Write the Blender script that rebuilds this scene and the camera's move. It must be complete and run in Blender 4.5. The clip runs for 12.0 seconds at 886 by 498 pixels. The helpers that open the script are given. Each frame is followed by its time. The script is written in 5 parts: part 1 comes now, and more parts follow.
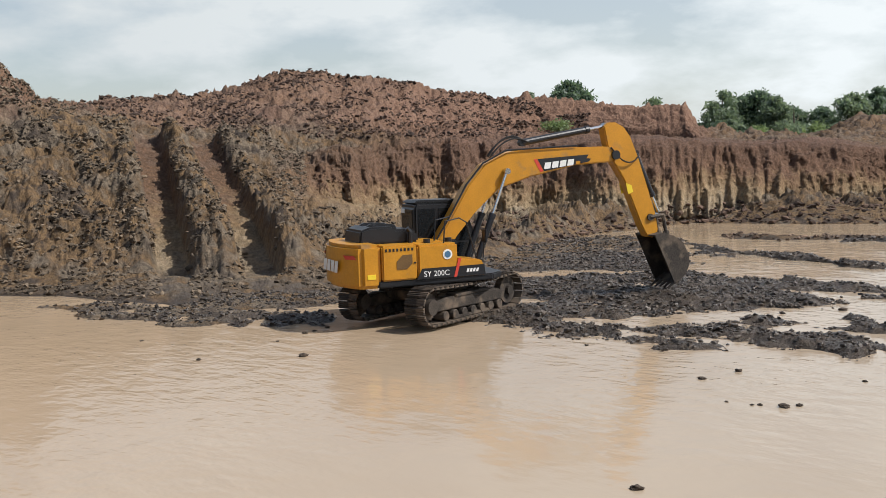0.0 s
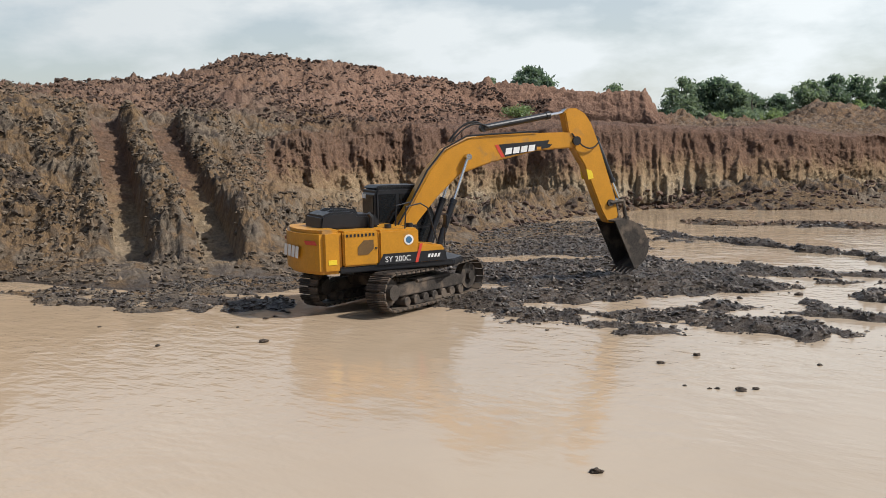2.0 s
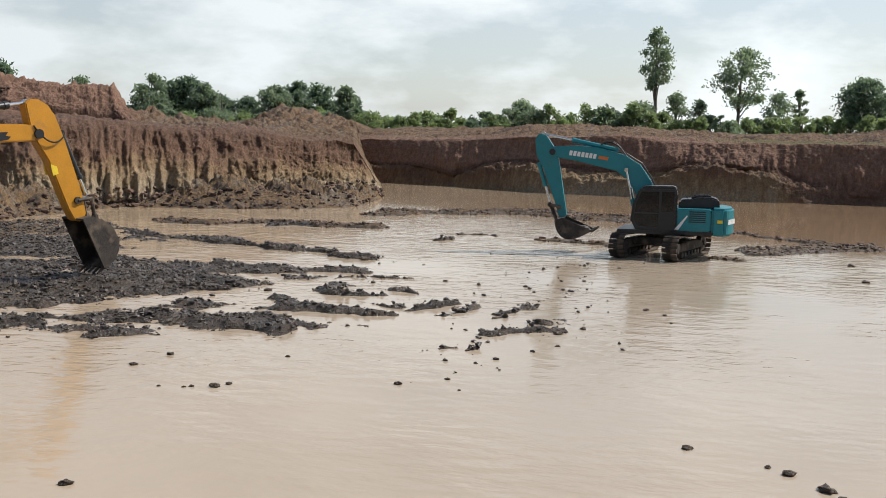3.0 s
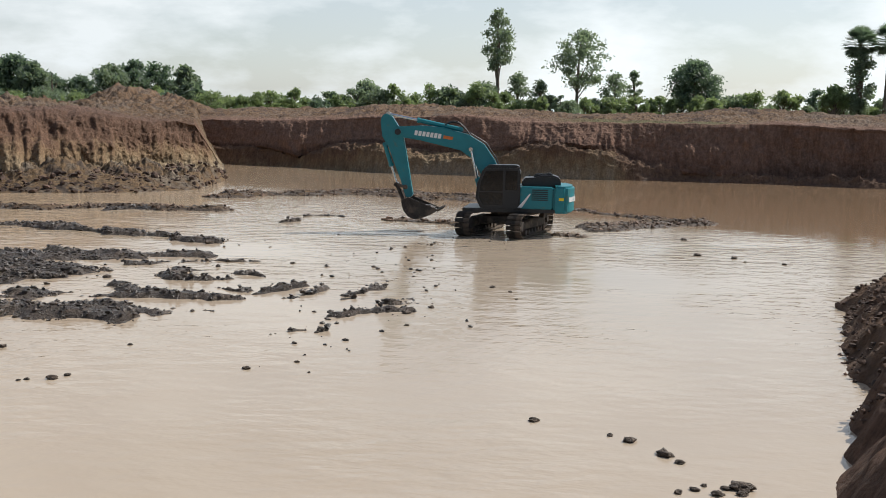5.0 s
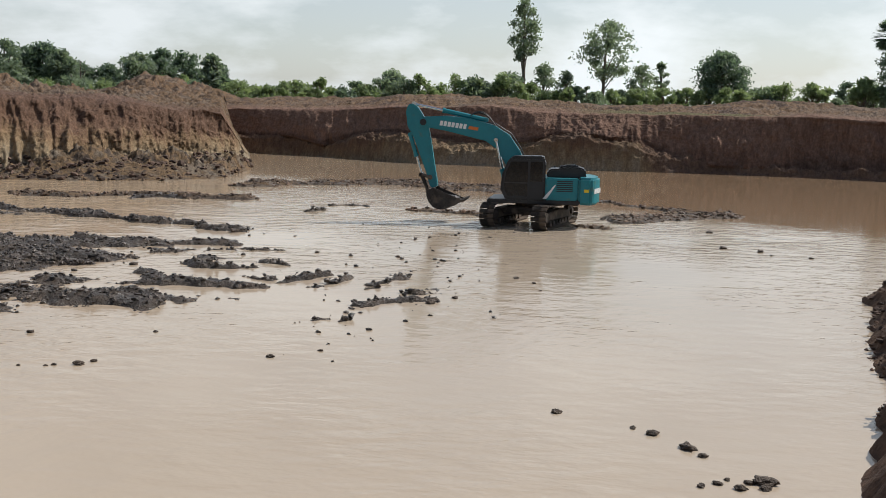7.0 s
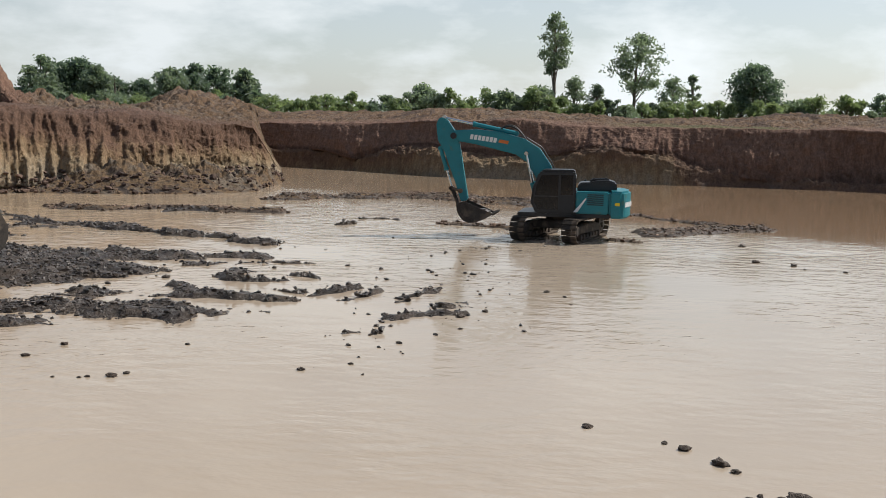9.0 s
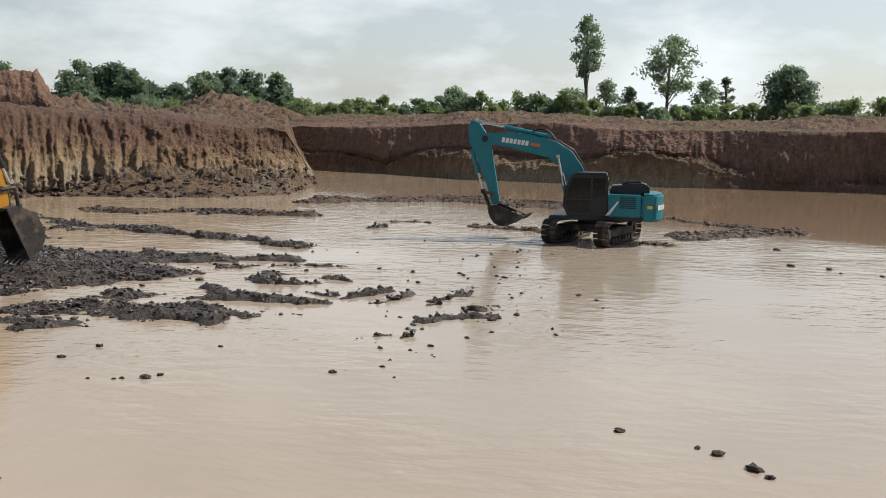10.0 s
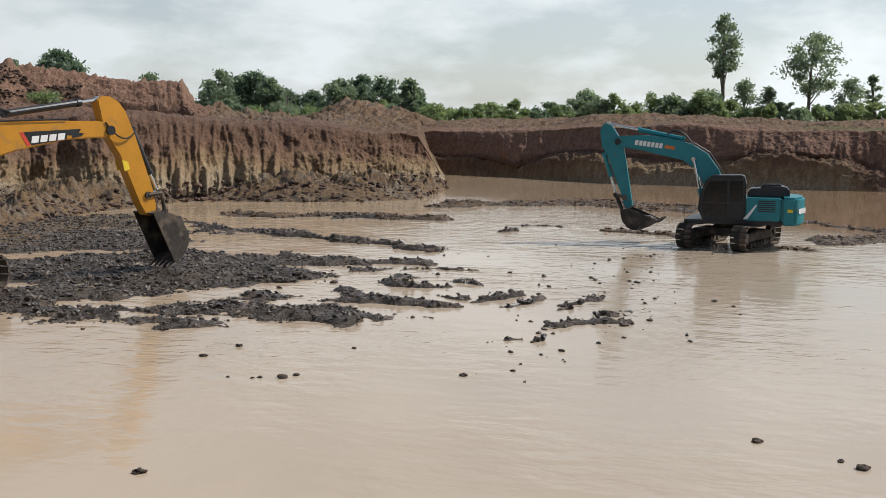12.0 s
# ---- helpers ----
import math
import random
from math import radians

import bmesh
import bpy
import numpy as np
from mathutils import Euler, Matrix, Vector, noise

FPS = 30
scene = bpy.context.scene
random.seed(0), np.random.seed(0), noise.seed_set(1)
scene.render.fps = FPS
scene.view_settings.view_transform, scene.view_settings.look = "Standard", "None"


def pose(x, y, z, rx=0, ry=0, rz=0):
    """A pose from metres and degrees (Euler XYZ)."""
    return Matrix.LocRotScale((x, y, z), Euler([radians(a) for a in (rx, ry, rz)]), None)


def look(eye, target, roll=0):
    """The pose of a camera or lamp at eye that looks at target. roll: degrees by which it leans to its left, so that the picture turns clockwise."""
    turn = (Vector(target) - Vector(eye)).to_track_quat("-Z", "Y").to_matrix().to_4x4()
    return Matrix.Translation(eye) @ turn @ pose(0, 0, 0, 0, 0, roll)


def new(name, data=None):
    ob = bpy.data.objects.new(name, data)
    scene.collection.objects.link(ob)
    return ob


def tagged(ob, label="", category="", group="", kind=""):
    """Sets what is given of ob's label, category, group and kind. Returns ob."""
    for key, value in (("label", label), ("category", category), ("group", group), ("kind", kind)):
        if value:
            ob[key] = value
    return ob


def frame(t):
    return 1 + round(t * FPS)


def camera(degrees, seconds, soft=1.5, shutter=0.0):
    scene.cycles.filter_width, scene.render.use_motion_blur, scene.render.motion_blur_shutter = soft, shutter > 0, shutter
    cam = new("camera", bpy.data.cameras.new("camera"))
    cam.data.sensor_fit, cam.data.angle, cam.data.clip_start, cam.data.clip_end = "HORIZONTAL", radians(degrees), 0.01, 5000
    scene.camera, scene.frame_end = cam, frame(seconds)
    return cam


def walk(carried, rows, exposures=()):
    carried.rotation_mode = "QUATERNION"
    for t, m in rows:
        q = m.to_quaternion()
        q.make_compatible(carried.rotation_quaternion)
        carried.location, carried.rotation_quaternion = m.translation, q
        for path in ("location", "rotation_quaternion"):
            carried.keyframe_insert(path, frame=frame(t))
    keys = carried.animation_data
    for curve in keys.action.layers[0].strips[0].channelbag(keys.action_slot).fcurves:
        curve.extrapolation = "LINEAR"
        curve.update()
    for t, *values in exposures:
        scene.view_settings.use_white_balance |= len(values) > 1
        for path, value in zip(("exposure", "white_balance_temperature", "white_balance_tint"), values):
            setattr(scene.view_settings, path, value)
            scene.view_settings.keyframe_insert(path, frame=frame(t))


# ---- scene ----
cam = camera(46.32, 12.0, 0.55)
PATH = [            # seconds, turn to the left, tilt, lean
    (0, 38.60, -5.36, -1.72),
    (0.5, 38.21, -5.59, -1.81),
    (1, 37.59, -5.87, -1.67),
    (1.5, 36.97, -6.06, -1.56),
    (2, 36.47, -6.23, -1.47),
    (2.3, 34.37, -6.30, -1.63),
    (2.5, 30.03, -6.30, -1.21),
    (2.7, 22.22, -6.37, -0.32),
    (2.8, 17.20, -6.44, 0.27),
    (2.9, 12.09, -6.47, 0.76),
    (3, 7.71, -6.42, 1.05),
    (3.5, 0.62, -6.36, 1.20),
    (5.5, -0.82, -7.72, 0.94),
    (6, -0.36, -7.91, 1.03),
    (6.5, 0.14, -7.99, 1.11),
    (7, 0.55, -7.91, 1.30),
    (9, 2.25, -7.20, 1.15),
    (9.5, 2.92, -7.15, 1.13),
    (10, 4.01, -7.06, 0.99),
    (10.5, 5.50, -7.00, 0.86),
    (11, 7.43, -6.97, 0.70),
    (11.5, 9.33, -7.03, 0.57),
    (12, 11.30, -6.92, 0.29),
]
EYE = Vector((0, 0.03, 4.6))


def aim(turn, tilt):
    a, e = radians(turn), radians(tilt)
    return EYE + Vector((-math.sin(a) * math.cos(e), math.cos(a) * math.cos(e), math.sin(e)))


walk(cam, [(t, look(EYE, aim(turn, tilt), lean)) for t, turn, tilt, lean in PATH],
     exposures=[(0, 0.05), (2.5, 0.06), (3.0, 0.02), (3.5, -0.06), (5.5, 0.0), (6.5, -0.11), (9.5, -0.09), (10.5, -0.12), (12, -0.1)])

# ---- sky and sun ----
SUN_AZ, SUN_EL = -65.0, 48.0        # degrees, azimuth counted to the left of +y
world = bpy.data.worlds.new("sky")
scene.world = world
world.use_nodes = True
wn, wl = world.node_tree.nodes, world.node_tree.links
wn.clear()
w_out = wn.new("ShaderNodeOutputWorld")
w_bg = wn.new("ShaderNodeBackground")
w_sky = wn.new("ShaderNodeTexSky")
w_sky.sky_type = "NISHITA"
w_sky.sun_disc = False
w_sky.sun_elevation = radians(SUN_EL)
w_sky.sun_rotation = radians(-SUN_AZ)
w_sky.air_density, w_sky.dust_density, w_sky.ozone_density = 1.0, 1.2, 1.0
w_co = wn.new("ShaderNodeTexCoord")
w_map = wn.new("ShaderNodeMapping")
w_map.inputs["Scale"].default_value = (1.0, 1.0, 2.6)
w_noise = wn.new("ShaderNodeTexNoise")
w_noise.inputs["Scale"].default_value = 5.5
w_noise.inputs["Detail"].default_value = 7
w_noise.inputs["Roughness"].default_value = 0.55
w_ramp = wn.new("ShaderNodeValToRGB")
w_ramp.color_ramp.elements[0].position = 0.40
w_ramp.color_ramp.elements[0].color = (0.42, 0.42, 0.42, 1)
w_ramp.color_ramp.elements[1].position = 0.60
w_ramp.color_ramp.elements[1].color = (1, 1, 1, 1)
w_mix = wn.new("ShaderNodeMix")
w_mix.data_type = "RGBA"
# thin white cloud veil, brighter towards the sun
w_dot = wn.new("ShaderNodeVectorMath")
w_dot.operation = "DOT_PRODUCT"
w_dot.inputs[1].default_value = (-math.sin(radians(SUN_AZ)), math.cos(radians(SUN_AZ)), 0)
w_glow = wn.new("ShaderNodeMapRange")
w_glow.inputs["From Min"].default_value, w_glow.inputs["From Max"].default_value = -0.8, 0.6
w_glow.inputs["To Min"].default_value, w_glow.inputs["To Max"].default_value = 0.74, 1.2
w_white = wn.new("ShaderNodeVectorMath")
w_white.operation = "SCALE"
w_white.inputs[0].default_value = (8.3, 8.85, 9.1)
wl.new(w_co.outputs["Generated"], w_dot.inputs[0])
wl.new(w_dot.outputs["Value"], w_glow.inputs["Value"])
wl.new(w_glow.outputs["Result"], w_white.inputs["Scale"])
wl.new(w_white.outputs["Vector"], w_mix.inputs["B"])
wl.new(w_co.outputs["Generated"], w_map.inputs["Vector"])
wl.new(w_map.outputs["Vector"], w_noise.inputs["Vector"])
wl.new(w_noise.outputs["Fac"], w_ramp.inputs["Fac"])
# the veil is thick near the horizon and on the sun's side, and thins out overhead and behind
w_sep = wn.new("ShaderNodeSeparateXYZ")
wl.new(w_co.outputs["Generated"], w_sep.inputs[0])
w_thin = wn.new("ShaderNodeMapRange")
w_thin.inputs["From Min"].default_value, w_thin.inputs["From Max"].default_value = 0.14, 0.55
w_thin.inputs["To Min"].default_value, w_thin.inputs["To Max"].default_value = 1.0, 0.22
wl.new(w_sep.outputs["Z"], w_thin.inputs["Value"])
w_side = wn.new("ShaderNodeMapRange")
w_side.inputs["From Min"].default_value, w_side.inputs["From Max"].default_value = -0.7, 0.2
w_side.inputs["To Min"].default_value, w_side.inputs["To Max"].default_value = 0.35, 1.0
wl.new(w_sep.outputs["Y"], w_side.inputs["Value"])
w_veil = wn.new("ShaderNodeMath")
w_veil.operation = "MULTIPLY"
wl.new(w_thin.outputs["Result"], w_veil.inputs[0])
wl.new(w_side.outputs["Result"], w_veil.inputs[1])
w_fac = wn.new("ShaderNodeMath")
w_fac.operation = "MULTIPLY"
wl.new(w_ramp.outputs["Color"], w_fac.inputs[0])
wl.new(w_veil.outputs[0], w_fac.inputs[1])
wl.new(w_fac.outputs[0], w_mix.inputs["Factor"])
wl.new(w_sky.outputs["Color"], w_mix.inputs["A"])
wl.new(w_mix.outputs["Result"], w_bg.inputs["Color"])
w_bg.inputs["Strength"].default_value = 0.10
wl.new(w_bg.outputs["Background"], w_out.inputs["Surface"])

sun = new("sun", bpy.data.lights.new("sun", "SUN"))
sun.data.energy = 4.6
sun.data.angle = radians(0.8)
sun.data.color = (1.0, 0.96, 0.91)
_sa, _se = radians(SUN_AZ), radians(SUN_EL)
sun.matrix_world = look((-math.sin(_sa) * math.cos(_se) * 50, math.cos(_sa) * math.cos(_se) * 50, math.sin(_se) * 50), (0, 0, 0))


# ---- materials ----
def material(name, base, rough=0.8, metal=0.0, spread=0.25, scale=3.0, fine=25.0, bump=0.3, distance=0.02, coat=0.0,
             dirt=None, dirt_at=0.6, spec=0.5, islands=0.0):
    """A principled material whose colour varies at two scales, with bump, and dirt in patches."""
    m = bpy.data.materials.new(name)
    m.use_nodes = True
    n, l = m.node_tree.nodes, m.node_tree.links
    b = n["Principled BSDF"]
    b.inputs["Roughness"].default_value = rough
    b.inputs["Metallic"].default_value = metal
    b.inputs["Coat Weight"].default_value = coat
    b.inputs["Specular IOR Level"].default_value = spec
    co = n.new("ShaderNodeTexCoord")
    a, f = n.new("ShaderNodeTexNoise"), n.new("ShaderNodeTexNoise")
    a.inputs["Scale"].default_value, a.inputs["Detail"].default_value = scale, 5
    f.inputs["Scale"].default_value, f.inputs["Detail"].default_value = fine, 6
    l.new(co.outputs["Object"], a.inputs["Vector"])
    l.new(co.outputs["Object"], f.inputs["Vector"])
    mul = n.new("ShaderNodeMath")
    mul.operation = "ADD"
    l.new(a.outputs["Fac"], mul.inputs[0])
    l.new(f.outputs["Fac"], mul.inputs[1])
    r = n.new("ShaderNodeMapRange")
    r.inputs["From Min"].default_value, r.inputs["From Max"].default_value = 0.7, 1.3
    r.inputs["To Min"].default_value, r.inputs["To Max"].default_value = 1 - spread, 1 + spread
    l.new(mul.outputs[0], r.inputs["Value"])
    hsv = n.new("ShaderNodeHueSaturation")
    hsv.inputs["Color"].default_value = (*base, 1)
    value = r.outputs["Result"]
    if islands:
        geo, rr, rm = n.new("ShaderNodeNewGeometry"), n.new("ShaderNodeMapRange"), n.new("ShaderNodeMath")
        rr.inputs["To Min"].default_value, rr.inputs["To Max"].default_value = 1 - islands, 1 + islands
        l.new(geo.outputs["Random Per Island"], rr.inputs["Value"])
        rm.operation = "MULTIPLY"
        l.new(value, rm.inputs[0])
        l.new(rr.outputs["Result"], rm.inputs[1])
        value = rm.outputs[0]
    l.new(value, hsv.inputs["Value"])
    last = hsv.outputs["Color"]
    if dirt:
        d = n.new("ShaderNodeTexNoise")
        d.inputs["Scale"].default_value, d.inputs["Detail"].default_value = 2.2, 8
        l.new(co.outputs["Object"], d.inputs["Vector"])
        dr = n.new("ShaderNodeMapRange")
        dr.inputs["From Min"].default_value, dr.inputs["From Max"].default_value = dirt_at, dirt_at + 0.12
        l.new(d.outputs["Fac"], dr.inputs["Value"])
        mx = n.new("ShaderNodeMix")
        mx.data_type = "RGBA"
        mx.inputs["B"].default_value = (*dirt, 1)
        l.new(dr.outputs["Result"], mx.inputs["Factor"])
        l.new(last, mx.inputs["A"])
        last = mx.outputs["Result"]
    l.new(last, b.inputs["Base Color"])
    if bump:
        bp = n.new("ShaderNodeBump")
        bp.inputs["Strength"].default_value, bp.inputs["Distance"].default_value = bump, distance
        l.new(mul.outputs[0], bp.inputs["Height"])
        l.new(bp.outputs["Normal"], b.inputs["Normal"])
    return m


def ramp_node(n, stops):
    r = n.new("ShaderNodeValToRGB")
    e = r.color_ramp.elements
    e[0].position, e[0].color = stops[0][0], (*stops[0][1], 1)
    e[1].position, e[1].color = stops[-1][0], (*stops[-1][1], 1)
    for p, c in stops[1:-1]:
        k = e.new(p)
        k.color = (*c, 1)
    return r


def soil_material():
    """Clay strata by height on the cut faces, loose spoil and wet mud elsewhere, by the mesh's soil attributes."""
    m = bpy.data.materials.new("soil")
    m.use_nodes = True
    n, l = m.node_tree.nodes, m.node_tree.links
    b = n["Principled BSDF"]
    co = n.new("ShaderNodeTexCoord")
    sep = n.new("ShaderNodeSeparateXYZ")
    l.new(co.outputs["Object"], sep.inputs[0])

    def noise_tex(scale, detail=6, rough=0.6, vec=None):
        t = n.new("ShaderNodeTexNoise")
        t.inputs["Scale"].default_value, t.inputs["Detail"].default_value, t.inputs["Roughness"].default_value = scale, detail, rough
        l.new(vec or co.outputs["Object"], t.inputs["Vector"])
        return t.outputs["Fac"]

    def calc(op, a, c):
        t = n.new("ShaderNodeMath")
        t.operation = op
        for i, v in enumerate((a, c)):
            if isinstance(v, (int, float)):
                t.inputs[i].default_value = v
            else:
                l.new(v, t.inputs[i])
        return t.outputs[0]

    def blend(fac, a, c, mode="MIX"):
        t = n.new("ShaderNodeMix")
        t.data_type, t.blend_type = "RGBA", mode
        for key, v in (("Factor", fac), ("A", a), ("B", c)):
            if isinstance(v, (int, float)):
                t.inputs[key].default_value = v
            elif isinstance(v, tuple):
                t.inputs[key].default_value = (*v, 1)
            else:
                l.new(v, t.inputs[key])
        return t.outputs["Result"]

    broad, mid, grain = noise_tex(0.09, 4), noise_tex(0.9), noise_tex(7.0, 8, 0.7)
    stretch = n.new("ShaderNodeMapping")
    stretch.inputs["Scale"].default_value = (1.6, 1.6, 0.22)
    l.new(co.outputs["Object"], stretch.inputs["Vector"])
    streak = noise_tex(1.0, 6, 0.65, stretch.outputs["Vector"])
    # strata by height, warped
    height = calc("ADD", sep.outputs["Z"], calc("MULTIPLY", calc("SUBTRACT", streak, 0.5), 3.6))
    height = calc("ADD", height, calc("MULTIPLY", calc("SUBTRACT", broad, 0.5), 3.0))
    at_red = n.new("ShaderNodeAttribute")
    at_red.attribute_name = "red"
    height = calc("ADD", height, calc("MULTIPLY", at_red.outputs["Fac"], 5.0))
    strata = ramp_node(n, STRATA)
    l.new(calc("DIVIDE", height, 10.0), strata.inputs["Fac"])
    spoil = ramp_node(n, SPOIL)
    l.new(calc("ADD", calc("MULTIPLY", mid, 0.55), calc("MULTIPLY", broad, 0.45)), spoil.inputs["Fac"])
    mud = ramp_node(n, MUD)
    l.new(mid, mud.inputs["Fac"])
    at_soil, at_mud, at_far = n.new("ShaderNodeAttribute"), n.new("ShaderNodeAttribute"), n.new("ShaderNodeAttribute")
    at_soil.attribute_name, at_mud.attribute_name, at_far.attribute_name = "spoil", "mud", "green"
    colour = blend(at_soil.outputs["Fac"], strata.outputs["Color"], spoil.outputs["Color"])
    colour = blend(at_far.outputs["Fac"], colour, (0.08, 0.10, 0.03))
    wet = calc("ADD", at_mud.outputs["Fac"], calc("MULTIPLY", calc("SUBTRACT", mid, 0.5), 1.2))
    t = n.new("ShaderNodeMapRange")
    t.inputs["From Min"].default_value, t.inputs["From Max"].default_value = 0.3, 0.65
    l.new(wet, t.inputs["Value"])
    colour = blend(t.outputs["Result"], colour, mud.outputs["Color"])
    gr = n.new("ShaderNodeMapRange")
    gr.inputs["From Min"].default_value, gr.inputs["From Max"].default_value = 0.25, 0.75
    gr.inputs["To Min"].default_value, gr.inputs["To Max"].default_value = 0.55, 1.4
    l.new(grain, gr.inputs["Value"])
    colour = blend(1.0, colour, gr.outputs["Result"], "MULTIPLY")
    fine_map = n.new("ShaderNodeMapping")
    fine_map.inputs["Scale"].default_value = (4.5, 4.5, 0.45)
    l.new(co.outputs["Object"], fine_map.inputs["Vector"])
    scratch = noise_tex(1.0, 7, 0.7, fine_map.outputs["Vector"])
    sc = n.new("ShaderNodeMapRange")
    sc.inputs["From Min"].default_value, sc.inputs["From Max"].default_value = 0.3, 0.7
    sc.inputs["To Min"].default_value, sc.inputs["To Max"].default_value = 0.62, 1.3
    l.new(scratch, sc.inputs["Value"])
    colour = blend(1.0, colour, sc.outputs["Result"], "MULTIPLY")
    l.new(colour, b.inputs["Base Color"])
    ro = n.new("ShaderNodeMapRange")
    ro.inputs["To Min"].default_value, ro.inputs["To Max"].default_value = 0.95, 0.3
    l.new(t.outputs["Result"], ro.inputs["Value"])
    l.new(ro.outputs["Result"], b.inputs["Roughness"])
    b.inputs["Specular IOR Level"].default_value = 0.3
    bp = n.new("ShaderNodeBump")
    bp.inputs["Strength"].default_value, bp.inputs["Distance"].default_value = 0.85, 0.16
    l.new(calc("ADD", calc("ADD", calc("MULTIPLY", grain, 0.6), calc("MULTIPLY", scratch, 0.8)), mid), bp.inputs["Height"])
    l.new(bp.outputs["Normal"], b.inputs["Normal"])
    return m


STRATA = [(0.0, (0.17, 0.135, 0.10)), (0.06, (0.31, 0.25, 0.175)), (0.14, (0.27, 0.20, 0.12)), (0.22, (0.225, 0.148, 0.082)), (0.31, (0.14, 0.08, 0.05)),
          (0.5, (0.115, 0.066, 0.045)), (0.7, (0.215, 0.125, 0.086)), (1.0, (0.19, 0.112, 0.078))]
SPOIL = [(0.37, (0.04, 0.031, 0.026)), (0.43, (0.08, 0.059, 0.043)), (0.475, (0.18, 0.115, 0.06)), (0.51, (0.12, 0.083, 0.052)), (0.56, (0.17, 0.135, 0.098)), (0.60, (0.09, 0.069, 0.052)), (0.66, (0.045, 0.036, 0.03))]
MUD = [(0.3, (0.034, 0.027, 0.021)), (0.5, (0.066, 0.05, 0.037)), (0.7, (0.12, 0.09, 0.064))]
M_SOIL = soil_material()


def water_material():
    m = bpy.data.materials.new("muddy_water")
    m.use_nodes = True
    n, l = m.node_tree.nodes, m.node_tree.links
    b = n["Principled BSDF"]
    b.inputs["Roughness"].default_value = 0.07
    b.inputs["IOR"].default_value = 1.33
    co = n.new("ShaderNodeTexCoord")
    big = n.new("ShaderNodeTexNoise")
    big.inputs["Scale"].default_value, big.inputs["Detail"].default_value = 0.08, 4
    l.new(co.outputs["Object"], big.inputs["Vector"])
    r = ramp_node(n, [(0.3, (0.38, 0.305, 0.222)), (0.5, (0.415, 0.337, 0.252)), (0.7, (0.445, 0.362, 0.272))])
    l.new(big.outputs["Fac"], r.inputs["Fac"])
    # warmer by the tipped side; bank's reflection painted deeper brown beyond the mud ridge
    pos = n.new("ShaderNodeSeparateXYZ")
    l.new(co.outputs["Object"], pos.inputs[0])
    last = r.outputs["Color"]
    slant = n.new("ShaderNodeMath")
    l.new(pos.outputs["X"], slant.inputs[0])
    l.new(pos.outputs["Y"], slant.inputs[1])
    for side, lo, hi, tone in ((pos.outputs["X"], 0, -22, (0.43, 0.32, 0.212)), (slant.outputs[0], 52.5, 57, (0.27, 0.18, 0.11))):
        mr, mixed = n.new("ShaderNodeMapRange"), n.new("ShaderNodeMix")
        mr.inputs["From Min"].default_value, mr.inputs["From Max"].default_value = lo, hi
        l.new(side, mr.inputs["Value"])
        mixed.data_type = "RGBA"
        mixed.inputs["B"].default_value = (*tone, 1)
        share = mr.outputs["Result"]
        # less of the brown on the left, where sky sheen is painted in
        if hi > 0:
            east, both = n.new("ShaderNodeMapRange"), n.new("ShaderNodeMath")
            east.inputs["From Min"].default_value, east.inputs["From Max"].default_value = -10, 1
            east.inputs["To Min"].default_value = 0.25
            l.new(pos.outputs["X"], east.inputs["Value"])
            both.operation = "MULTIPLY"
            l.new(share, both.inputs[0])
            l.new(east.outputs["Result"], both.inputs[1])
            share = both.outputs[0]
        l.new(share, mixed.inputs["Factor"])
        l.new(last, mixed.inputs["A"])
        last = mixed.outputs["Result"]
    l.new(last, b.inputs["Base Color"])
    mp = n.new("ShaderNodeMapping")
    mp.inputs["Rotation"].default_value = (0, 0, radians(20))
    mp.inputs["Scale"].default_value = (0.75, 1.35, 1.0)
    l.new(co.outputs["Object"], mp.inputs["Vector"])
    heights = []
    for scale, detail in ((1.6, 3), (5.0, 2)):
        t = n.new("ShaderNodeTexNoise")
        t.inputs["Scale"].default_value, t.inputs["Detail"].default_value = scale, detail
        l.new(mp.outputs["Vector"], t.inputs["Vector"])
        heights.append(t.outputs["Fac"])
    b1, b2 = n.new("ShaderNodeBump"), n.new("ShaderNodeBump")
    b1.inputs["Strength"].default_value, b1.inputs["Distance"].default_value = 0.62, 0.07
    b2.inputs["Strength"].default_value, b2.inputs["Distance"].default_value = 0.55, 0.02
    # calm and ruffled patches
    pn, pr = n.new("ShaderNodeTexNoise"), n.new("ShaderNodeMapRange")
    pn.inputs["Scale"].default_value, pn.inputs["Detail"].default_value = 0.13, 4
    l.new(co.outputs["Object"], pn.inputs["Vector"])
    pr.inputs["From Min"].default_value, pr.inputs["From Max"].default_value = 0.38, 0.62
    pr.inputs["To Min"].default_value, pr.inputs["To Max"].default_value = 0.15, 1.0
    l.new(pn.outputs["Fac"], pr.inputs["Value"])
    # sheltered, flat water beyond the mud ridge
    sh, cm = n.new("ShaderNodeMapRange"), n.new("ShaderNodeMath")
    sh.inputs["From Min"].default_value, sh.inputs["From Max"].default_value = 52, 57
    sh.inputs["To Min"].default_value, sh.inputs["To Max"].default_value = 1.0, 0.12
    l.new(slant.outputs[0], sh.inputs["Value"])
    cm.operation = "MULTIPLY"
    l.new(pr.outputs["Result"], cm.inputs[0])
    l.new(sh.outputs["Result"], cm.inputs[1])
    for h, bp in zip(heights, (b1, b2)):
        mu = n.new("ShaderNodeMath")
        mu.operation = "MULTIPLY"
        l.new(h, mu.inputs[0])
        l.new(cm.outputs[0], mu.inputs[1])
        l.new(mu.outputs[0], bp.inputs["Height"])
    l.new(b1.outputs["Normal"], b2.inputs["Normal"])
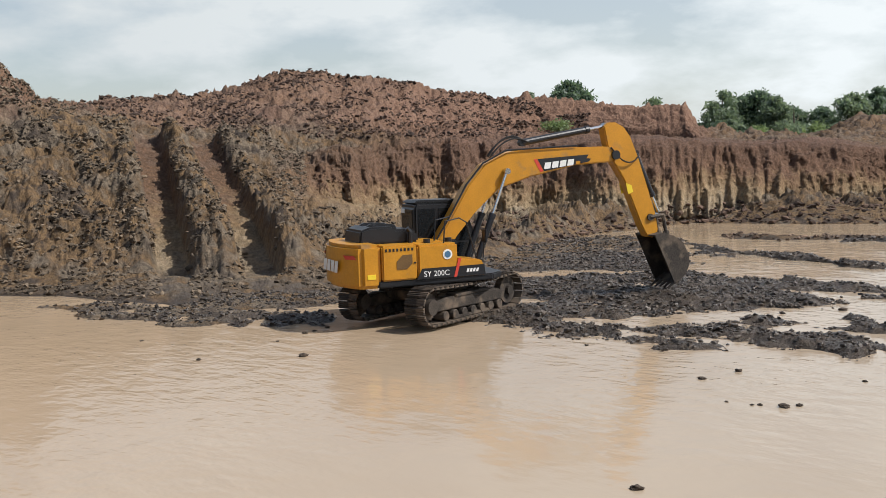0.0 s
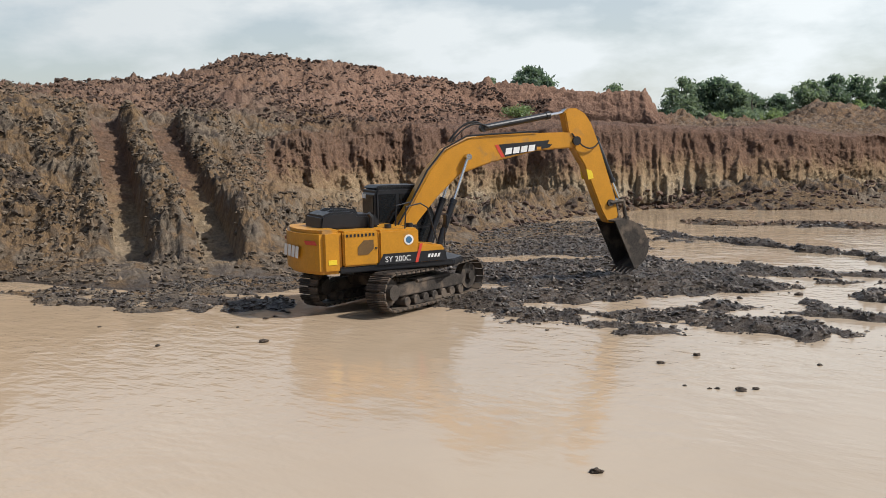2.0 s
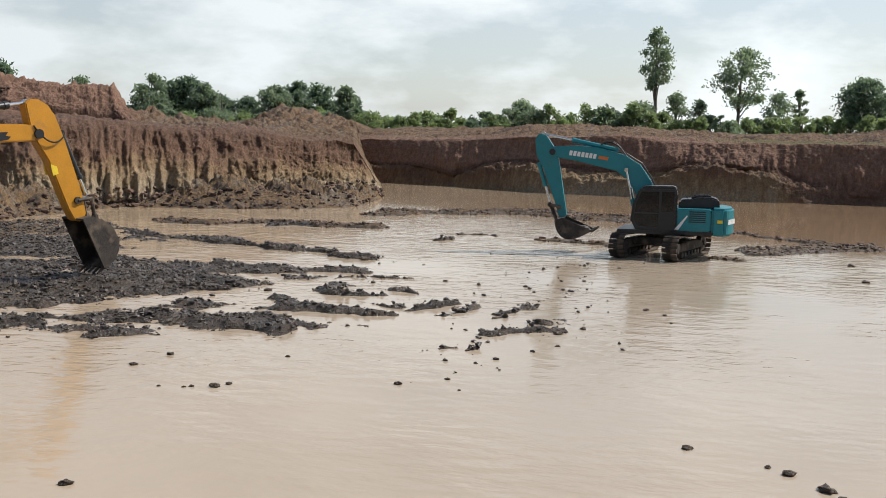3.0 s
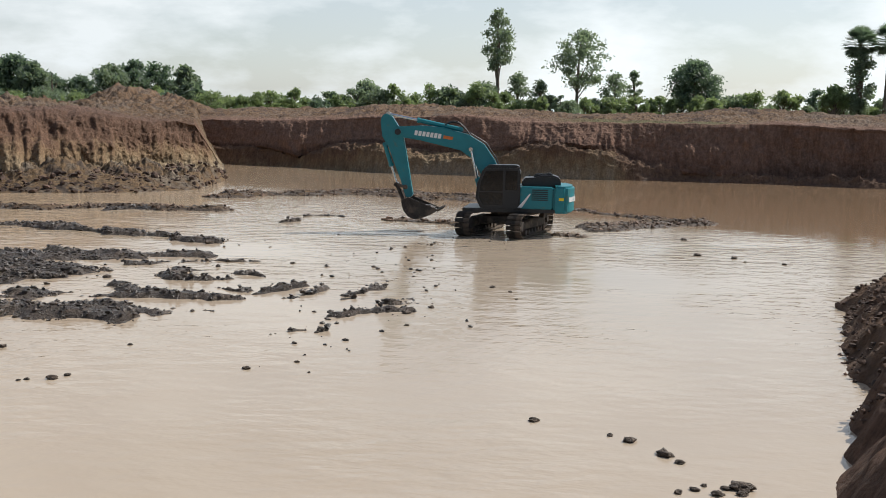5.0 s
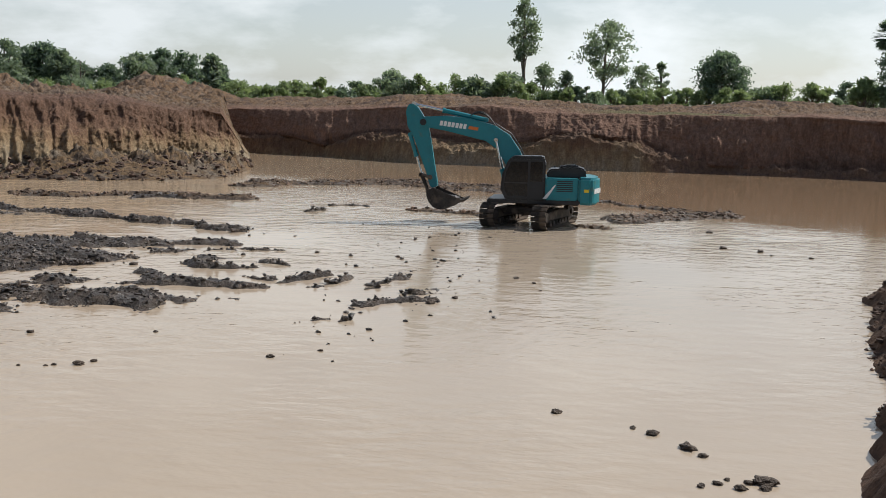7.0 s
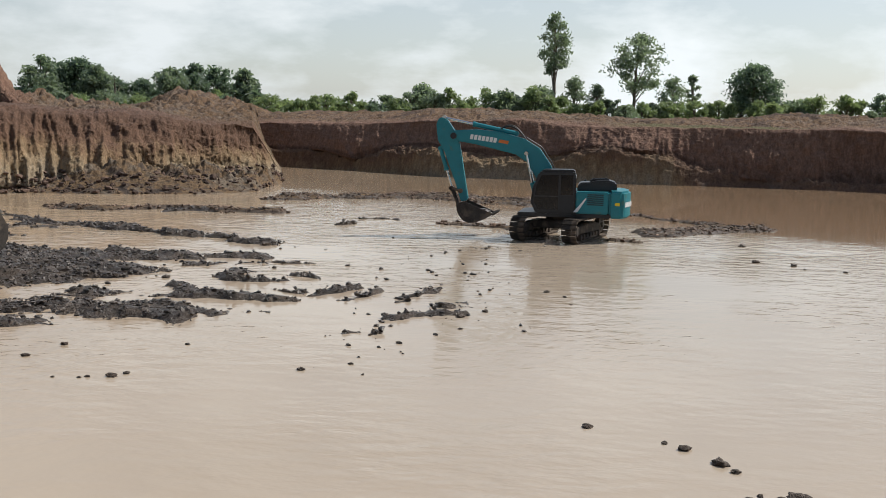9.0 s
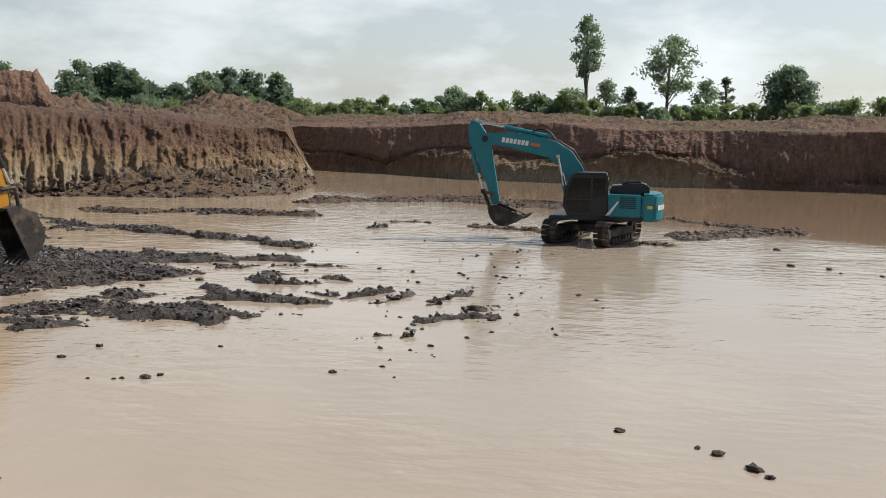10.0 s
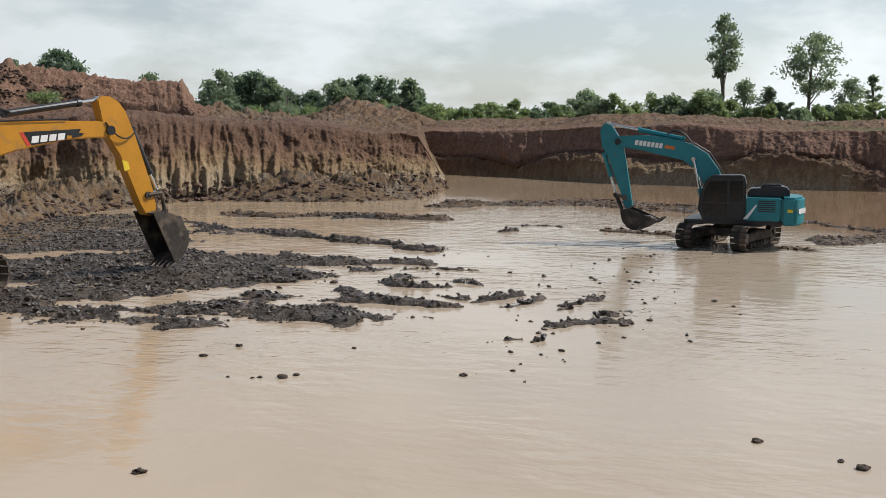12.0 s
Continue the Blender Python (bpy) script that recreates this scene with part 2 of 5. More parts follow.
    l.new(b2.outputs["Normal"], b.inputs["Normal"])
    return m


M_WATER = water_material()
M_YELLOW = material("yellow_paint", (0.50, 0.225, 0.016), 0.36, spread=0.12, bump=0.05, dirt=(0.30, 0.17, 0.06), dirt_at=0.62)
M_TEAL = material("teal_paint", (0.010, 0.19, 0.225), 0.38, spread=0.12, bump=0.05, dirt=(0.06, 0.16, 0.15), dirt_at=0.64)
M_BLACK = material("black_paint", (0.014, 0.015, 0.018), 0.36, spread=0.3, bump=0.05, dirt=(0.045, 0.038, 0.03), dirt_at=0.66)
M_STEEL = material("muddy_steel", (0.055, 0.045, 0.037), 0.7, 0.3, spread=0.5, bump=0.5, dirt=(0.15, 0.115, 0.085), dirt_at=0.5)
M_RUBBER = material("black_rubber", (0.012, 0.012, 0.012), 0.6, spread=0.2)
M_CHROME = material("chrome_rod", (0.62, 0.62, 0.62), 0.22, 1.0, spread=0.08, bump=0)
M_GLASS = material("dark_glass", (0.012, 0.014, 0.016), 0.06, spread=0.1, bump=0)
M_WHITE = material("white_decal", (0.75, 0.75, 0.73), 0.5, spread=0.08, bump=0)
M_RED = material("red_decal", (0.55, 0.05, 0.03), 0.5, spread=0.1, bump=0)
M_ORANGE = material("orange_decal", (0.6, 0.16, 0.03), 0.5, spread=0.1, bump=0)
M_BLUE = material("blue_decal", (0.05, 0.14, 0.25), 0.5, spread=0.1, bump=0)
M_DECALY = material("yellow_decal", (0.75, 0.55, 0.03), 0.5, spread=0.1, bump=0)
M_GREY = material("brown_grille", (0.13, 0.07, 0.02), 0.7, spread=0.2, bump=0.1)
M_BARK = material("bark", (0.16, 0.13, 0.10), 0.9, spread=0.4, bump=0.5)


def leaf_material(name, base):
    """Thin leaves: half of the light that falls on one side comes through to the other."""
    m = material(name, base, 0.5, spread=0.5, scale=0.6, fine=4, bump=0)
    n, l = m.node_tree.nodes, m.node_tree.links
    b, out = n["Principled BSDF"], n["Material Output"]
    tr, mx = n.new("ShaderNodeBsdfTranslucent"), n.new("ShaderNodeMixShader")
    tr.inputs["Color"].default_value = (base[0] * 2.2, base[1] * 2.2, base[2] * 1.6, 1)
    mx.inputs["Fac"].default_value = 0.45
    l.new(b.outputs["BSDF"], mx.inputs[1])
    l.new(tr.outputs["BSDF"], mx.inputs[2])
    l.new(mx.outputs["Shader"], out.inputs["Surface"])
    return m


M_LEAF = [leaf_material("leaf_dark", (0.105, 0.15, 0.11)), leaf_material("leaf_mid", (0.15, 0.195, 0.14)), leaf_material("leaf_bright", (0.165, 0.215, 0.11))]


# ---- ground ----
def lattice(i, j, k):
    h = (i * 374761393 + j * 668265263 + k * 2147483647 + 974711) & 0xFFFFFFFF
    h = ((h ^ (h >> 13)) * 1274126177) & 0xFFFFFFFF
    h = (h ^ (h >> 16)) & 0xFFFFFF
    return h / 8388607.5 - 1.0


def vnoise(x, y, z):
    """Smooth value noise in -1..1 for arrays."""
    xi, yi, zi = (np.floor(v).astype(np.int64) for v in (x, y, z))
    fx, fy, fz = x - xi, y - yi, z - zi
    fx, fy, fz = (v * v * (3 - 2 * v) for v in (fx, fy, fz))
    out = 0
    for a in (0, 1):
        for b in (0, 1):
            for c in (0, 1):
                w = (fx if a else 1 - fx) * (fy if b else 1 - fy) * (fz if c else 1 - fz)
                out = out + w * lattice(xi + a, yi + b, zi + c)
    return out


def fbm(x, y, z, octaves=4, gain=0.5, billow=False):
    total, amp = 0, 1.0
    for o in range(octaves):
        v = vnoise(x * 2 ** o + 17.3 * o, y * 2 ** o - 9.1 * o, z * 2 ** o + 3.7 * o)
        total = total + amp * (1 - 2 * np.abs(v) if billow else v)
        amp *= gain
    return total


SHEETS = {}


def grid_mesh(name, co, rows, cols, attributes, mat, smooth=True):
    """A sheet from rows x cols points with per-point attributes."""
    me = bpy.data.meshes.new(name)
    idx = np.arange(rows * cols).reshape(rows, cols)
    quads = np.stack([idx[:-1, :-1], idx[:-1, 1:], idx[1:, 1:], idx[1:, :-1]], -1).reshape(-1, 4)
    me.vertices.add(rows * cols)
    me.vertices.foreach_set("co", co.reshape(-1).astype(np.float32))
    me.loops.add(quads.size)
    me.loops.foreach_set("vertex_index", quads.reshape(-1).astype(np.int32))
    me.polygons.add(len(quads))
    me.polygons.foreach_set("loop_start", (np.arange(len(quads)) * 4).astype(np.int32))
    me.polygons.foreach_set("use_smooth", np.full(len(quads), smooth))
    me.update(calc_edges=True)
    for key, values in attributes.items():
        me.attributes.new(key, "FLOAT", "POINT").data.foreach_set("value", values.reshape(-1).astype(np.float32))
    me.materials.append(mat)
    SHEETS[name] = co
    return new(name, me)


# Lines along the pit's sides: azimuth in degrees to the left, then distance or height in metres
SHORE_R = [
    (80.18, 41.1), (62.71, 39.92), (59.01, 38.16), (54.9, 34.25), (50.37, 31.8), (44.2, 34.25), (35.26, 43.05), (30.12, 55.77), (27.24, 58.71), (25.39, 61.64),
    (24.57, 62.13), (19.84, 60.67), (15.73, 60.67), (12.64, 62.62), (11.72, 67.51), (11.21, 70.45), (10.9, 72.41), (-43.18, 72.41),
]
FOOT_R = [
    (80.18, 42.56), (59.01, 42.07), (47.49, 39.14), (37.01, 45.99), (35.26, 47.95), (30.12, 58.71), (27.24, 60.67), (25.39, 63.11), (19.84, 64.58), (15.73, 65.07),
    (12.64, 66.54), (11.72, 69.47), (11.21, 71.92), (10.9, 72.9), (-43.18, 72.9),
]
FOOT_Z = [
    (80.18, 0.6), (60.55, 0.7), (24.57, 0.4), (19.84, 1.2), (15.73, 1.25), (13.36, 0.9), (11.72, 0.4), (11.21, 0.3), (10.9, -1.8), (-43.18, -1.8),
]
CUT_R = [
    (80.18, 45.99), (59.01, 45.99), (49.04, 46.97), (44.2, 53.82), (41.12, 56.75), (37.01, 59.2), (32.9, 62.62), (30.12, 62.13), (27.24, 63.11), (19.84, 67.51),
    (15.73, 68.98), (12.64, 71.43), (11.72, 72.9), (11.21, 73.87), (10.9, 74.36), (-43.18, 74.36),
]
CUT_Z = [
    (80, 3.5), (62.7, 3.6), (54.9, 3.2), (50.4, 2.9), (45.8, 2.6), (43.4, 1.9), (39, 0.8), (32.8, 0.45), (24.6, 0.4), (19.8, 0.5),
    (15, 0.35), (11.7, 0.4), (11.2, 0.35), (10.9, -1.8), (-43, -1.8),
]
TOP_R = [
    (80.18, 49.9), (62.71, 49.41), (60.55, 49.9), (53.97, 53.33), (44.2, 56.75), (41.12, 59.69), (32.9, 65.56), (30.12, 64.58), (19.84, 69.77), (15.73, 71.04),
    (12.64, 73.87), (11.21, 75.34), (10.9, 75.83), (-43.18, 75.83),
]
TOP_Z = [
    (80, 6.5), (62.7, 6.2), (52, 5.6), (46.6, 4.75), (43.8, 5.05), (38.9, 5.05), (29.6, 4.75), (26.6, 4.9), (22, 4.57), (17.9, 4.25),
    (13.9, 3.95), (12.7, 3.75), (11.2, 0.5), (10.9, -1.8), (-43, -1.8),
]
BENCH_R = [
    (80.18, 54.79), (62.71, 50.88), (60.55, 51.86), (59.01, 55.77), (54.9, 58.71), (49.04, 59.69), (44.2, 61.64), (41.12, 64.58), (37.01, 70.45), (35.26, 78.28),
    (32.9, 80.23), (25.39, 80.23), (24.57, 78.28), (22.62, 78.28), (15.73, 82.19), (12.64, 82.19), (12.03, 80.23), (11.21, 77.79), (10.9, 78.28), (-43.18, 78.28),
]
BENCH_Z = [
    (80, 6.9), (62.7, 7), (57.6, 6.8), (53.8, 6.3), (51.2, 6.05), (45, 6), (42, 5.8), (38.9, 5.4), (34.9, 5.85), (31, 5.5),
    (25.1, 4.95), (22.6, 4.75), (18, 4.5), (12.7, 4.1), (12.03, 2.2), (11.2, 0.3), (10.9, -1.8), (-43, -1.8),
]
CREST_R = [
    (80, 60), (61.3, 53), (60.5, 53.5), (59.75, 55), (58.7, 60), (57.6, 66), (56.5, 70), (53.7, 75), (50.85, 76), (49.5, 76),
    (48.8, 76), (47.1, 76), (45.5, 76), (44.3, 76.5), (42.5, 77), (40.5, 78), (38.8, 78.5), (36.7, 80), (34.8, 82), (32, 83),
    (30.4, 83), (27.8, 83), (25.3, 83), (24.6, 83), (22.7, 94), (20.6, 94), (18.7, 95), (16.7, 96), (15, 96), (13.5, 94),
    (12.6, 93), (12.05, 86), (11.2, 82), (10.9, 82), (-43, 82),
]
CREST_Z = [
    (80, 8.96), (61.3, 8.41), (60.5, 8.1), (59.75, 7.37), (58.7, 7.38), (57.6, 7.67), (56.5, 7.98), (53.7, 8.97), (50.85, 9.23), (49.5, 9.76),
    (48.8, 10.14), (47.1, 10.91), (45.5, 10.73), (44.3, 10.43), (42.5, 10.23), (40.5, 9.71), (38.8, 8.99), (36.7, 9.09), (34.8, 8.6), (32, 8.32),
    (30.4, 7.94), (27.8, 7.48), (25.3, 7.58), (24.6, 5.59), (22.7, 5.43), (20.6, 5.52), (18.7, 4.93), (16.7, 5.79), (15, 5.62), (13.5, 4.75),
    (12.6, 4.61), (12.05, 1.9), (11.2, -0.3), (10.9, -1.8), (-43, -1.8),
]
# the far side, beyond the end of the long cut
FAR_SHORE_R = [
    (16.4, 100), (11.5, 94), (9.1, 91.8), (5.4, 85.8), (2.3, 81.5), (-0.8, 80.3), (-7, 78), (-13, 78.4), (-18.9, 78.2), (-23.4, 77.4),
    (-43, 80),
]
FAR_FOOT_R = [
    (16.4, 100.8), (11.5, 94.8), (9.1, 92.6), (5.4, 86.6), (2.3, 82.3), (-0.8, 81.1), (-7, 78.8), (-13, 79.2), (-18.9, 79), (-23.4, 78.2),
    (-43, 80.8),
]
FAR_FOOT_Z = [
    (16.4, 1.44), (11.5, 0.97), (9.1, 1.04), (7.3, 0.58), (5.45, 1.37), (3, 1.66), (-0.6, 1.22), (-3.9, 1.37), (-5.7, 1.87), (-6.9, 1.91),
    (-10, 1.66), (-11.8, 0.68), (-13.6, 0.25), (-18.9, 0.22), (-43, 0.22),
]
FAR_CUT_R = [
    (16.4, 101.4), (11.5, 95.4), (9.1, 93.2), (5.4, 88.1), (2.3, 83.8), (-0.8, 82.6), (-7, 80.3), (-13, 79.8), (-18.9, 79.6), (-23.4, 78.8),
    (-43, 81.4),
]
FAR_CUT_Z = [
    (16.4, 2), (11.5, 1.35), (9.1, 1.45), (7.3, 0.8), (5.45, 1.9), (3, 2.3), (-0.6, 1.7), (-3.9, 1.9), (-5.7, 2.6), (-6.9, 2.65),
    (-10, 2.3), (-11.8, 0.95), (-13.6, 0.35), (-18.9, 0.3), (-43, 0.3),
]
FAR_TOP_R = [
    (16.4, 102.9), (11.5, 96.9), (9.1, 94.7), (5.4, 89.6), (2.3, 85.3), (-0.8, 84.1), (-7, 81.8), (-13, 81.3), (-18.9, 81.1), (-23.4, 80.3),
    (-43, 82.9),
]
FAR_TOP_Z = [
    (16.4, 3.8), (12, 3.8), (8.5, 3.9), (5.5, 4.03), (2.4, 4.25), (-1.6, 4.6), (-3.8, 4.3), (-6.9, 4.17), (-12.9, 4.3), (-18, 4.25),
    (-20.9, 3.95), (-43, 4),
]
FAR_BENCH_R = [
    (16.4, 107), (11.5, 101), (9.1, 98.8), (5.4, 92.8), (2.3, 88.5), (-0.8, 87.3), (-7, 85), (-13, 85.4), (-18.9, 85.2), (-23.4, 84.4),
    (-43, 87),
]
FAR_BENCH_Z = [
    (16.4, 4.3), (8.5, 4.3), (2.4, 4.5), (-1.6, 4.8), (-6.9, 4.55), (-12.9, 4.5), (-18, 4.5), (-43, 4.4),
]
FAR_CREST_R = [
    (16.4, 117), (11.5, 111), (9.1, 108.8), (5.4, 102.8), (2.3, 98.5), (-0.8, 97.3), (-7, 95), (-13, 95.4), (-18.9, 95.2), (-23.4, 94.4),
    (-43, 97),
]
FAR_CREST_Z = [
    (16.4, 4.9), (10.9, 4.8), (7.9, 4.8), (6.1, 5.2), (3.9, 5.3), (0.5, 5.3), (-2.6, 5.05), (-6.9, 4.8), (-12.3, 4.7), (-15.8, 5.35),
    (-18, 5.15), (-43, 5.1),
]


def ground_sheet(far=False):
    """The bank, the pit's bed and the long cut; or the far side of the pit."""
    if far:
        az = np.concatenate([np.arange(16, -26, -0.062), np.arange(-26, -42.01, -0.25)])
    else:
        az = np.concatenate([np.arange(78, 62, -0.16), np.arange(62, 9, -0.062), np.arange(9, -42.01, -0.25)])
    lines = (SHORE_R, FOOT_R, FOOT_Z, CUT_R, CUT_Z, TOP_R, TOP_Z, BENCH_R, BENCH_Z, CREST_R, CREST_Z)
    if far:
        lines = (FAR_SHORE_R, FAR_FOOT_R, FAR_FOOT_Z, FAR_CUT_R, FAR_CUT_Z, FAR_TOP_R, FAR_TOP_Z, FAR_BENCH_R, FAR_BENCH_Z, FAR_CREST_R, FAR_CREST_Z)
    s = [np.interp(az, [a for a, _ in reversed(line)], [v for _, v in reversed(line)]) for line in lines]
    one = np.ones_like(az)
    # the bank under the camera, the pit's bed, the cut sides, the plain behind
    r = [0.01 * one, 3.6 * one, 7.5 * one, 12 * one, s[0] - 4, s[0], s[1], s[3], s[5], s[7], s[9], s[9] + 9, 220 * one, 900 * one, 4200 * one]
    z = [2.9 * one, 2.9 * one, -0.3 * one, -0.9 * one, -0.7 * one, -0.02 * one, s[2], s[4], s[6], s[8], s[10],
         np.minimum(s[10] - 1.2, 5.2), 4.6 * one, 4.2 * one, 4.0 * one]
    steps = [3, 5, 3, 8, 8, 22, 40, 70, 30, 44, 8, 10, 6, 4]
    first = 0
    if far:
        first = 4
        z[4], z[5] = -1.2 * one, -0.4 * one
        for k in (12, 13, 14):
            z[k] = z[k] - 0.15 * np.clip(az - 11.3, 0, 1)
    else:
        plain = np.clip(az - 11.3, 0, 1)                                  # the plain ends where the long cut does
        for k in (11, 12, 13, 14):
            z[k] = z[k] * plain - 2.2 * (1 - plain)
        z[5] = np.where(az < 11.05, -1.4, z[5])
    rows_r, rows_z, rows_k = [], [], []
    for i, cnt in enumerate(steps):
        for t in np.arange(cnt if i >= first else 0) / cnt:
            rows_r.append(r[i] + (r[i + 1] - r[i]) * t)
            rows_z.append(z[i] + (z[i + 1] - z[i]) * t)
            rows_k.append(i + t)
    rows_r.append(r[-1]), rows_z.append(z[-1]), rows_k.append(len(steps))
    R, Z = np.array(rows_r), np.array(rows_z)
    K = np.array(rows_k)[:, None] * one[None, :]
    A = np.radians(az)[None, :] * np.ones_like(R)
    X, Y = -np.sin(A) * R, np.cos(A) * R
    bump = np.interp(K, [4, 5, 6, 7, 8, 9, 10, 11, 12], [0, .25, 1, 1, .9, .8, 1, .5, 0])
    bump = bump * (1 - np.interp(K, [7.7, 7.95, 8.7, 9.1], [0, .6, .4, 0]) * np.clip((38 - az) / 4, 0, 1)) * (0.7 if far else 1.0)
    left = np.clip((np.degrees(A) - 36) / 10, 0, 1)                      # loose tipped soil on that side
    face = np.interp(K, [6.6, 7.05, 7.5, 7.95, 8.1], [0, 1, 1, .7, 0]) * np.clip((48.3 - np.degrees(A)) / 3, 0, 1)
    upper = np.interp(K, [9.05, 9.3, 9.9, 10], [0, 1, 1, 0]) * np.clip((37 - np.degrees(A)) / 3, 0, 1) * np.clip((np.degrees(A) - 24.5) / .4, 0, 1)
    face = np.maximum(face, upper * .45)
    # vertical runnels and buttresses on the cut faces
    S = np.degrees(A) * 1.25
    broad = fbm(S * 0.2, Z * 0.05, R * 0 + 5, 3, .6)
    low = np.interp(K, [7, 7.3, 8], [1.0, 0.8, 0.35])
    patchy = np.clip(0.55 + 0.9 * vnoise(S * 0.22, Z * .1, R * 0 + 31), 0.1, 1.3)
    warp = S + 0.35 * fbm(S * .5, Z * .35, R * 0 + 12, 2)
    run = 0.6 * fbm(warp * 1.0, Z * 0.06, R * 0, 4, 0.6, True) + 0.5 * fbm(warp * .43, Z * .05, R * 0 + 3, 2, .5, True)
    dr = face * (0.36 * run * low * patchy * np.interp(az, [33, 39], [1, .35]) + 0.24 * low * patchy * np.interp(az, [33, 39], [1, .3]) * fbm(warp * 3.1 - Z * .25, Z * 0.04, R * 0 + 17, 3, .55, True) + np.interp(az, [12, 28, 34], [1.7, 2.0, 3.4]) * broad * np.interp(Z, [0, 6], [1, .55]) + np.interp(az, [30, 37], [.36, .6]) * fbm(S * 1.6, Z * 0.9, R * 0, 5, .62) + 0.08 * fbm(S * 6, Z * .7, R * 0 + 2, 2))
    # ledges
    dr += face * (0.0 if far else 0.2) * vnoise(S * 0.3, Z * 1.3, R * 0 + 9)
    R2 = R - dr * (0.6 if far else 1.0)
    X, Y = -np.sin(A) * R2, np.cos(A) * R2
    # lumps and hollows
    rough = bump * (1 - 0.75 * face)
    near = np.interp(R, [30, 60, 100], [1, 1, .6])
    lump = 0.75 * fbm(X * 0.22, Y * 0.22, Z * 0.2, 3) + 0.34 * fbm(X * 0.8, Y * 0.8, Z * 0.8, 4, 0.65, True) + 0.17 * fbm(X * 2.6, Y * 2.6, Z * 2.6, 2, 0.6, True)
    lump = lump - 0.24
    Z = Z + rough * lump * near * np.interp(K, [5, 5.6, 6], [.3, .5, 1])
    worn = 0 * Z
    # two ruts of a crawler's ramp
    for a0, a1, half in ((54.3, 53.2, 0.7), (51.5, 48.6, 0.75)):
        t = np.clip((K - 5.9) / 2.2, 0, 1)
        mid = a1 + (a0 - a1) * t
        across = (np.degrees(A) - mid) * np.pi / 180 * R
        on = np.interp(K, [5.6, 6.0, 8.0, 8.6], [0, 1, 1, 0])
        trough = np.clip((1.15 - np.abs(across) / half) / .35, 0, 1)
        shoulder = np.exp(-((np.abs(across) - half * 1.7) / 0.45) ** 2)
        flat = on * trough
        worn = np.maximum(worn, flat)
        Z = Z * 1.0 - rough * lump * near * flat * 0.85 - on * 0.55 * trough + on * 0.45 * shoulder
        Z = Z + flat * 0.05 * np.sin(R * 2 * np.pi / 0.35)
    # tipped mounds on the plain behind the long cut
    mounds = np.interp(K, [9.2, 9.8, 10.2, 10.8], [0, 1, 1, 0]) * np.clip((24.4 - np.degrees(A)) / 1, 0, 1) * np.clip((np.degrees(A) - 11.8) / 1, 0, 1)
    Z = Z + mounds * (0.55 * fbm(X * .16, Y * .16, X * 0 + 4, 3, .6) + 0.4 * fbm(X * .6, Y * .6, X * 0, 3, .6, True) - .2)
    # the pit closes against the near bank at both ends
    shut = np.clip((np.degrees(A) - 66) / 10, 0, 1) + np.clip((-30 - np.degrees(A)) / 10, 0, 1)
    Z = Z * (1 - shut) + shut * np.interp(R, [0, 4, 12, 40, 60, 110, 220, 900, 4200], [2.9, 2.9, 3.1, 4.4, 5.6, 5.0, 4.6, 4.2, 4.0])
    spoil = np.clip(np.maximum(left * np.interp(K, [5, 8.5, 9.2, 10], [1, 1, .35, .3]), np.interp(K, [5, 6.4, 7.0], [1, 1, 0.1])), 0, 1) * (1 - 0.85 * face) * (1 - 0.7 * worn) * (0.25 if far else 1.0)
    spoil = np.maximum(spoil, np.interp(K, [8.1, 8.8, 11], [0, .75, .75]) * np.clip((24.5 - np.degrees(A)) / 1, 0, 1))
    mud = (0.35 if far else np.interp(az, [34, 42], [.4, 1.0])) * np.interp(Z, [-0.1, 0.15, 0.6], [.9, .5, 0]) * np.interp(K, [6.5, 7.2], [1, 0])
    green = np.interp(K, [11.2, 12, 13], [0, .6, .9]) + 0.6 * np.clip((-np.degrees(A) - 6) / 3, 0, 1) * np.clip((18 + np.degrees(A)) / 3, 0, 1) * np.interp(K, [8.0, 8.1, 8.6, 8.9], [0, 1, 1, 0])
    pale = np.interp(np.degrees(A), [-12, -10, 3, 5, 12], [0, .85, .85, .6, .6]) * np.interp(K, [6.8, 7.1, 7.2], [1, .6, 0])
    red = (1 - pale) if far else .06 * np.clip((26 - np.degrees(A)) / 5, 0, 1)
    co = np.stack([X, Y, Z], -1)
    ob = grid_mesh("far_bank" if far else "ground", co, *X.shape, {"spoil": spoil, "mud": mud, "green": np.clip(green, 0, 1), "red": red}, M_SOIL)
    if far:
        return tagged(ob, "far side of the pit, dark red-brown cut clay with a pale slumped foot", "ground", kind="structure")
    return tagged(ob, "clay pit sides with fluted red and pale cut faces and tipped soil", "ground", kind="structure")


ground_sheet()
ground_sheet(True)


def ground_behind():
    """The bank behind the camera and the plain round it."""
    az = np.radians(np.arange(78, 78 + 240.1, 3.0))
    r = np.array([0.01, 4, 12, 40, 60, 110, 220, 900, 4200])
    R = r[:, None] * np.ones_like(az)
    A = az[None, :] * np.ones_like(R)
    X, Y = -np.sin(A) * R, np.cos(A) * R
    Z = np.interp(R, r, [2.9, 2.9, 3.1, 4.4, 5.6, 5.0, 4.6, 4.2, 4.0]) + 0.3 * fbm(X * .1, Y * .1, X * 0, 3) * np.clip(R / 20, 0, 1)
    ones = np.ones_like(R)
    ob = grid_mesh("ground_behind", np.stack([X, Y, Z], -1), *X.shape, {"spoil": ones, "mud": 0 * ones, "green": 0 * ones}, M_SOIL)
    return tagged(ob, "bare brown soil bank on which the viewer stands", "ground", kind="structure")


ground_behind()


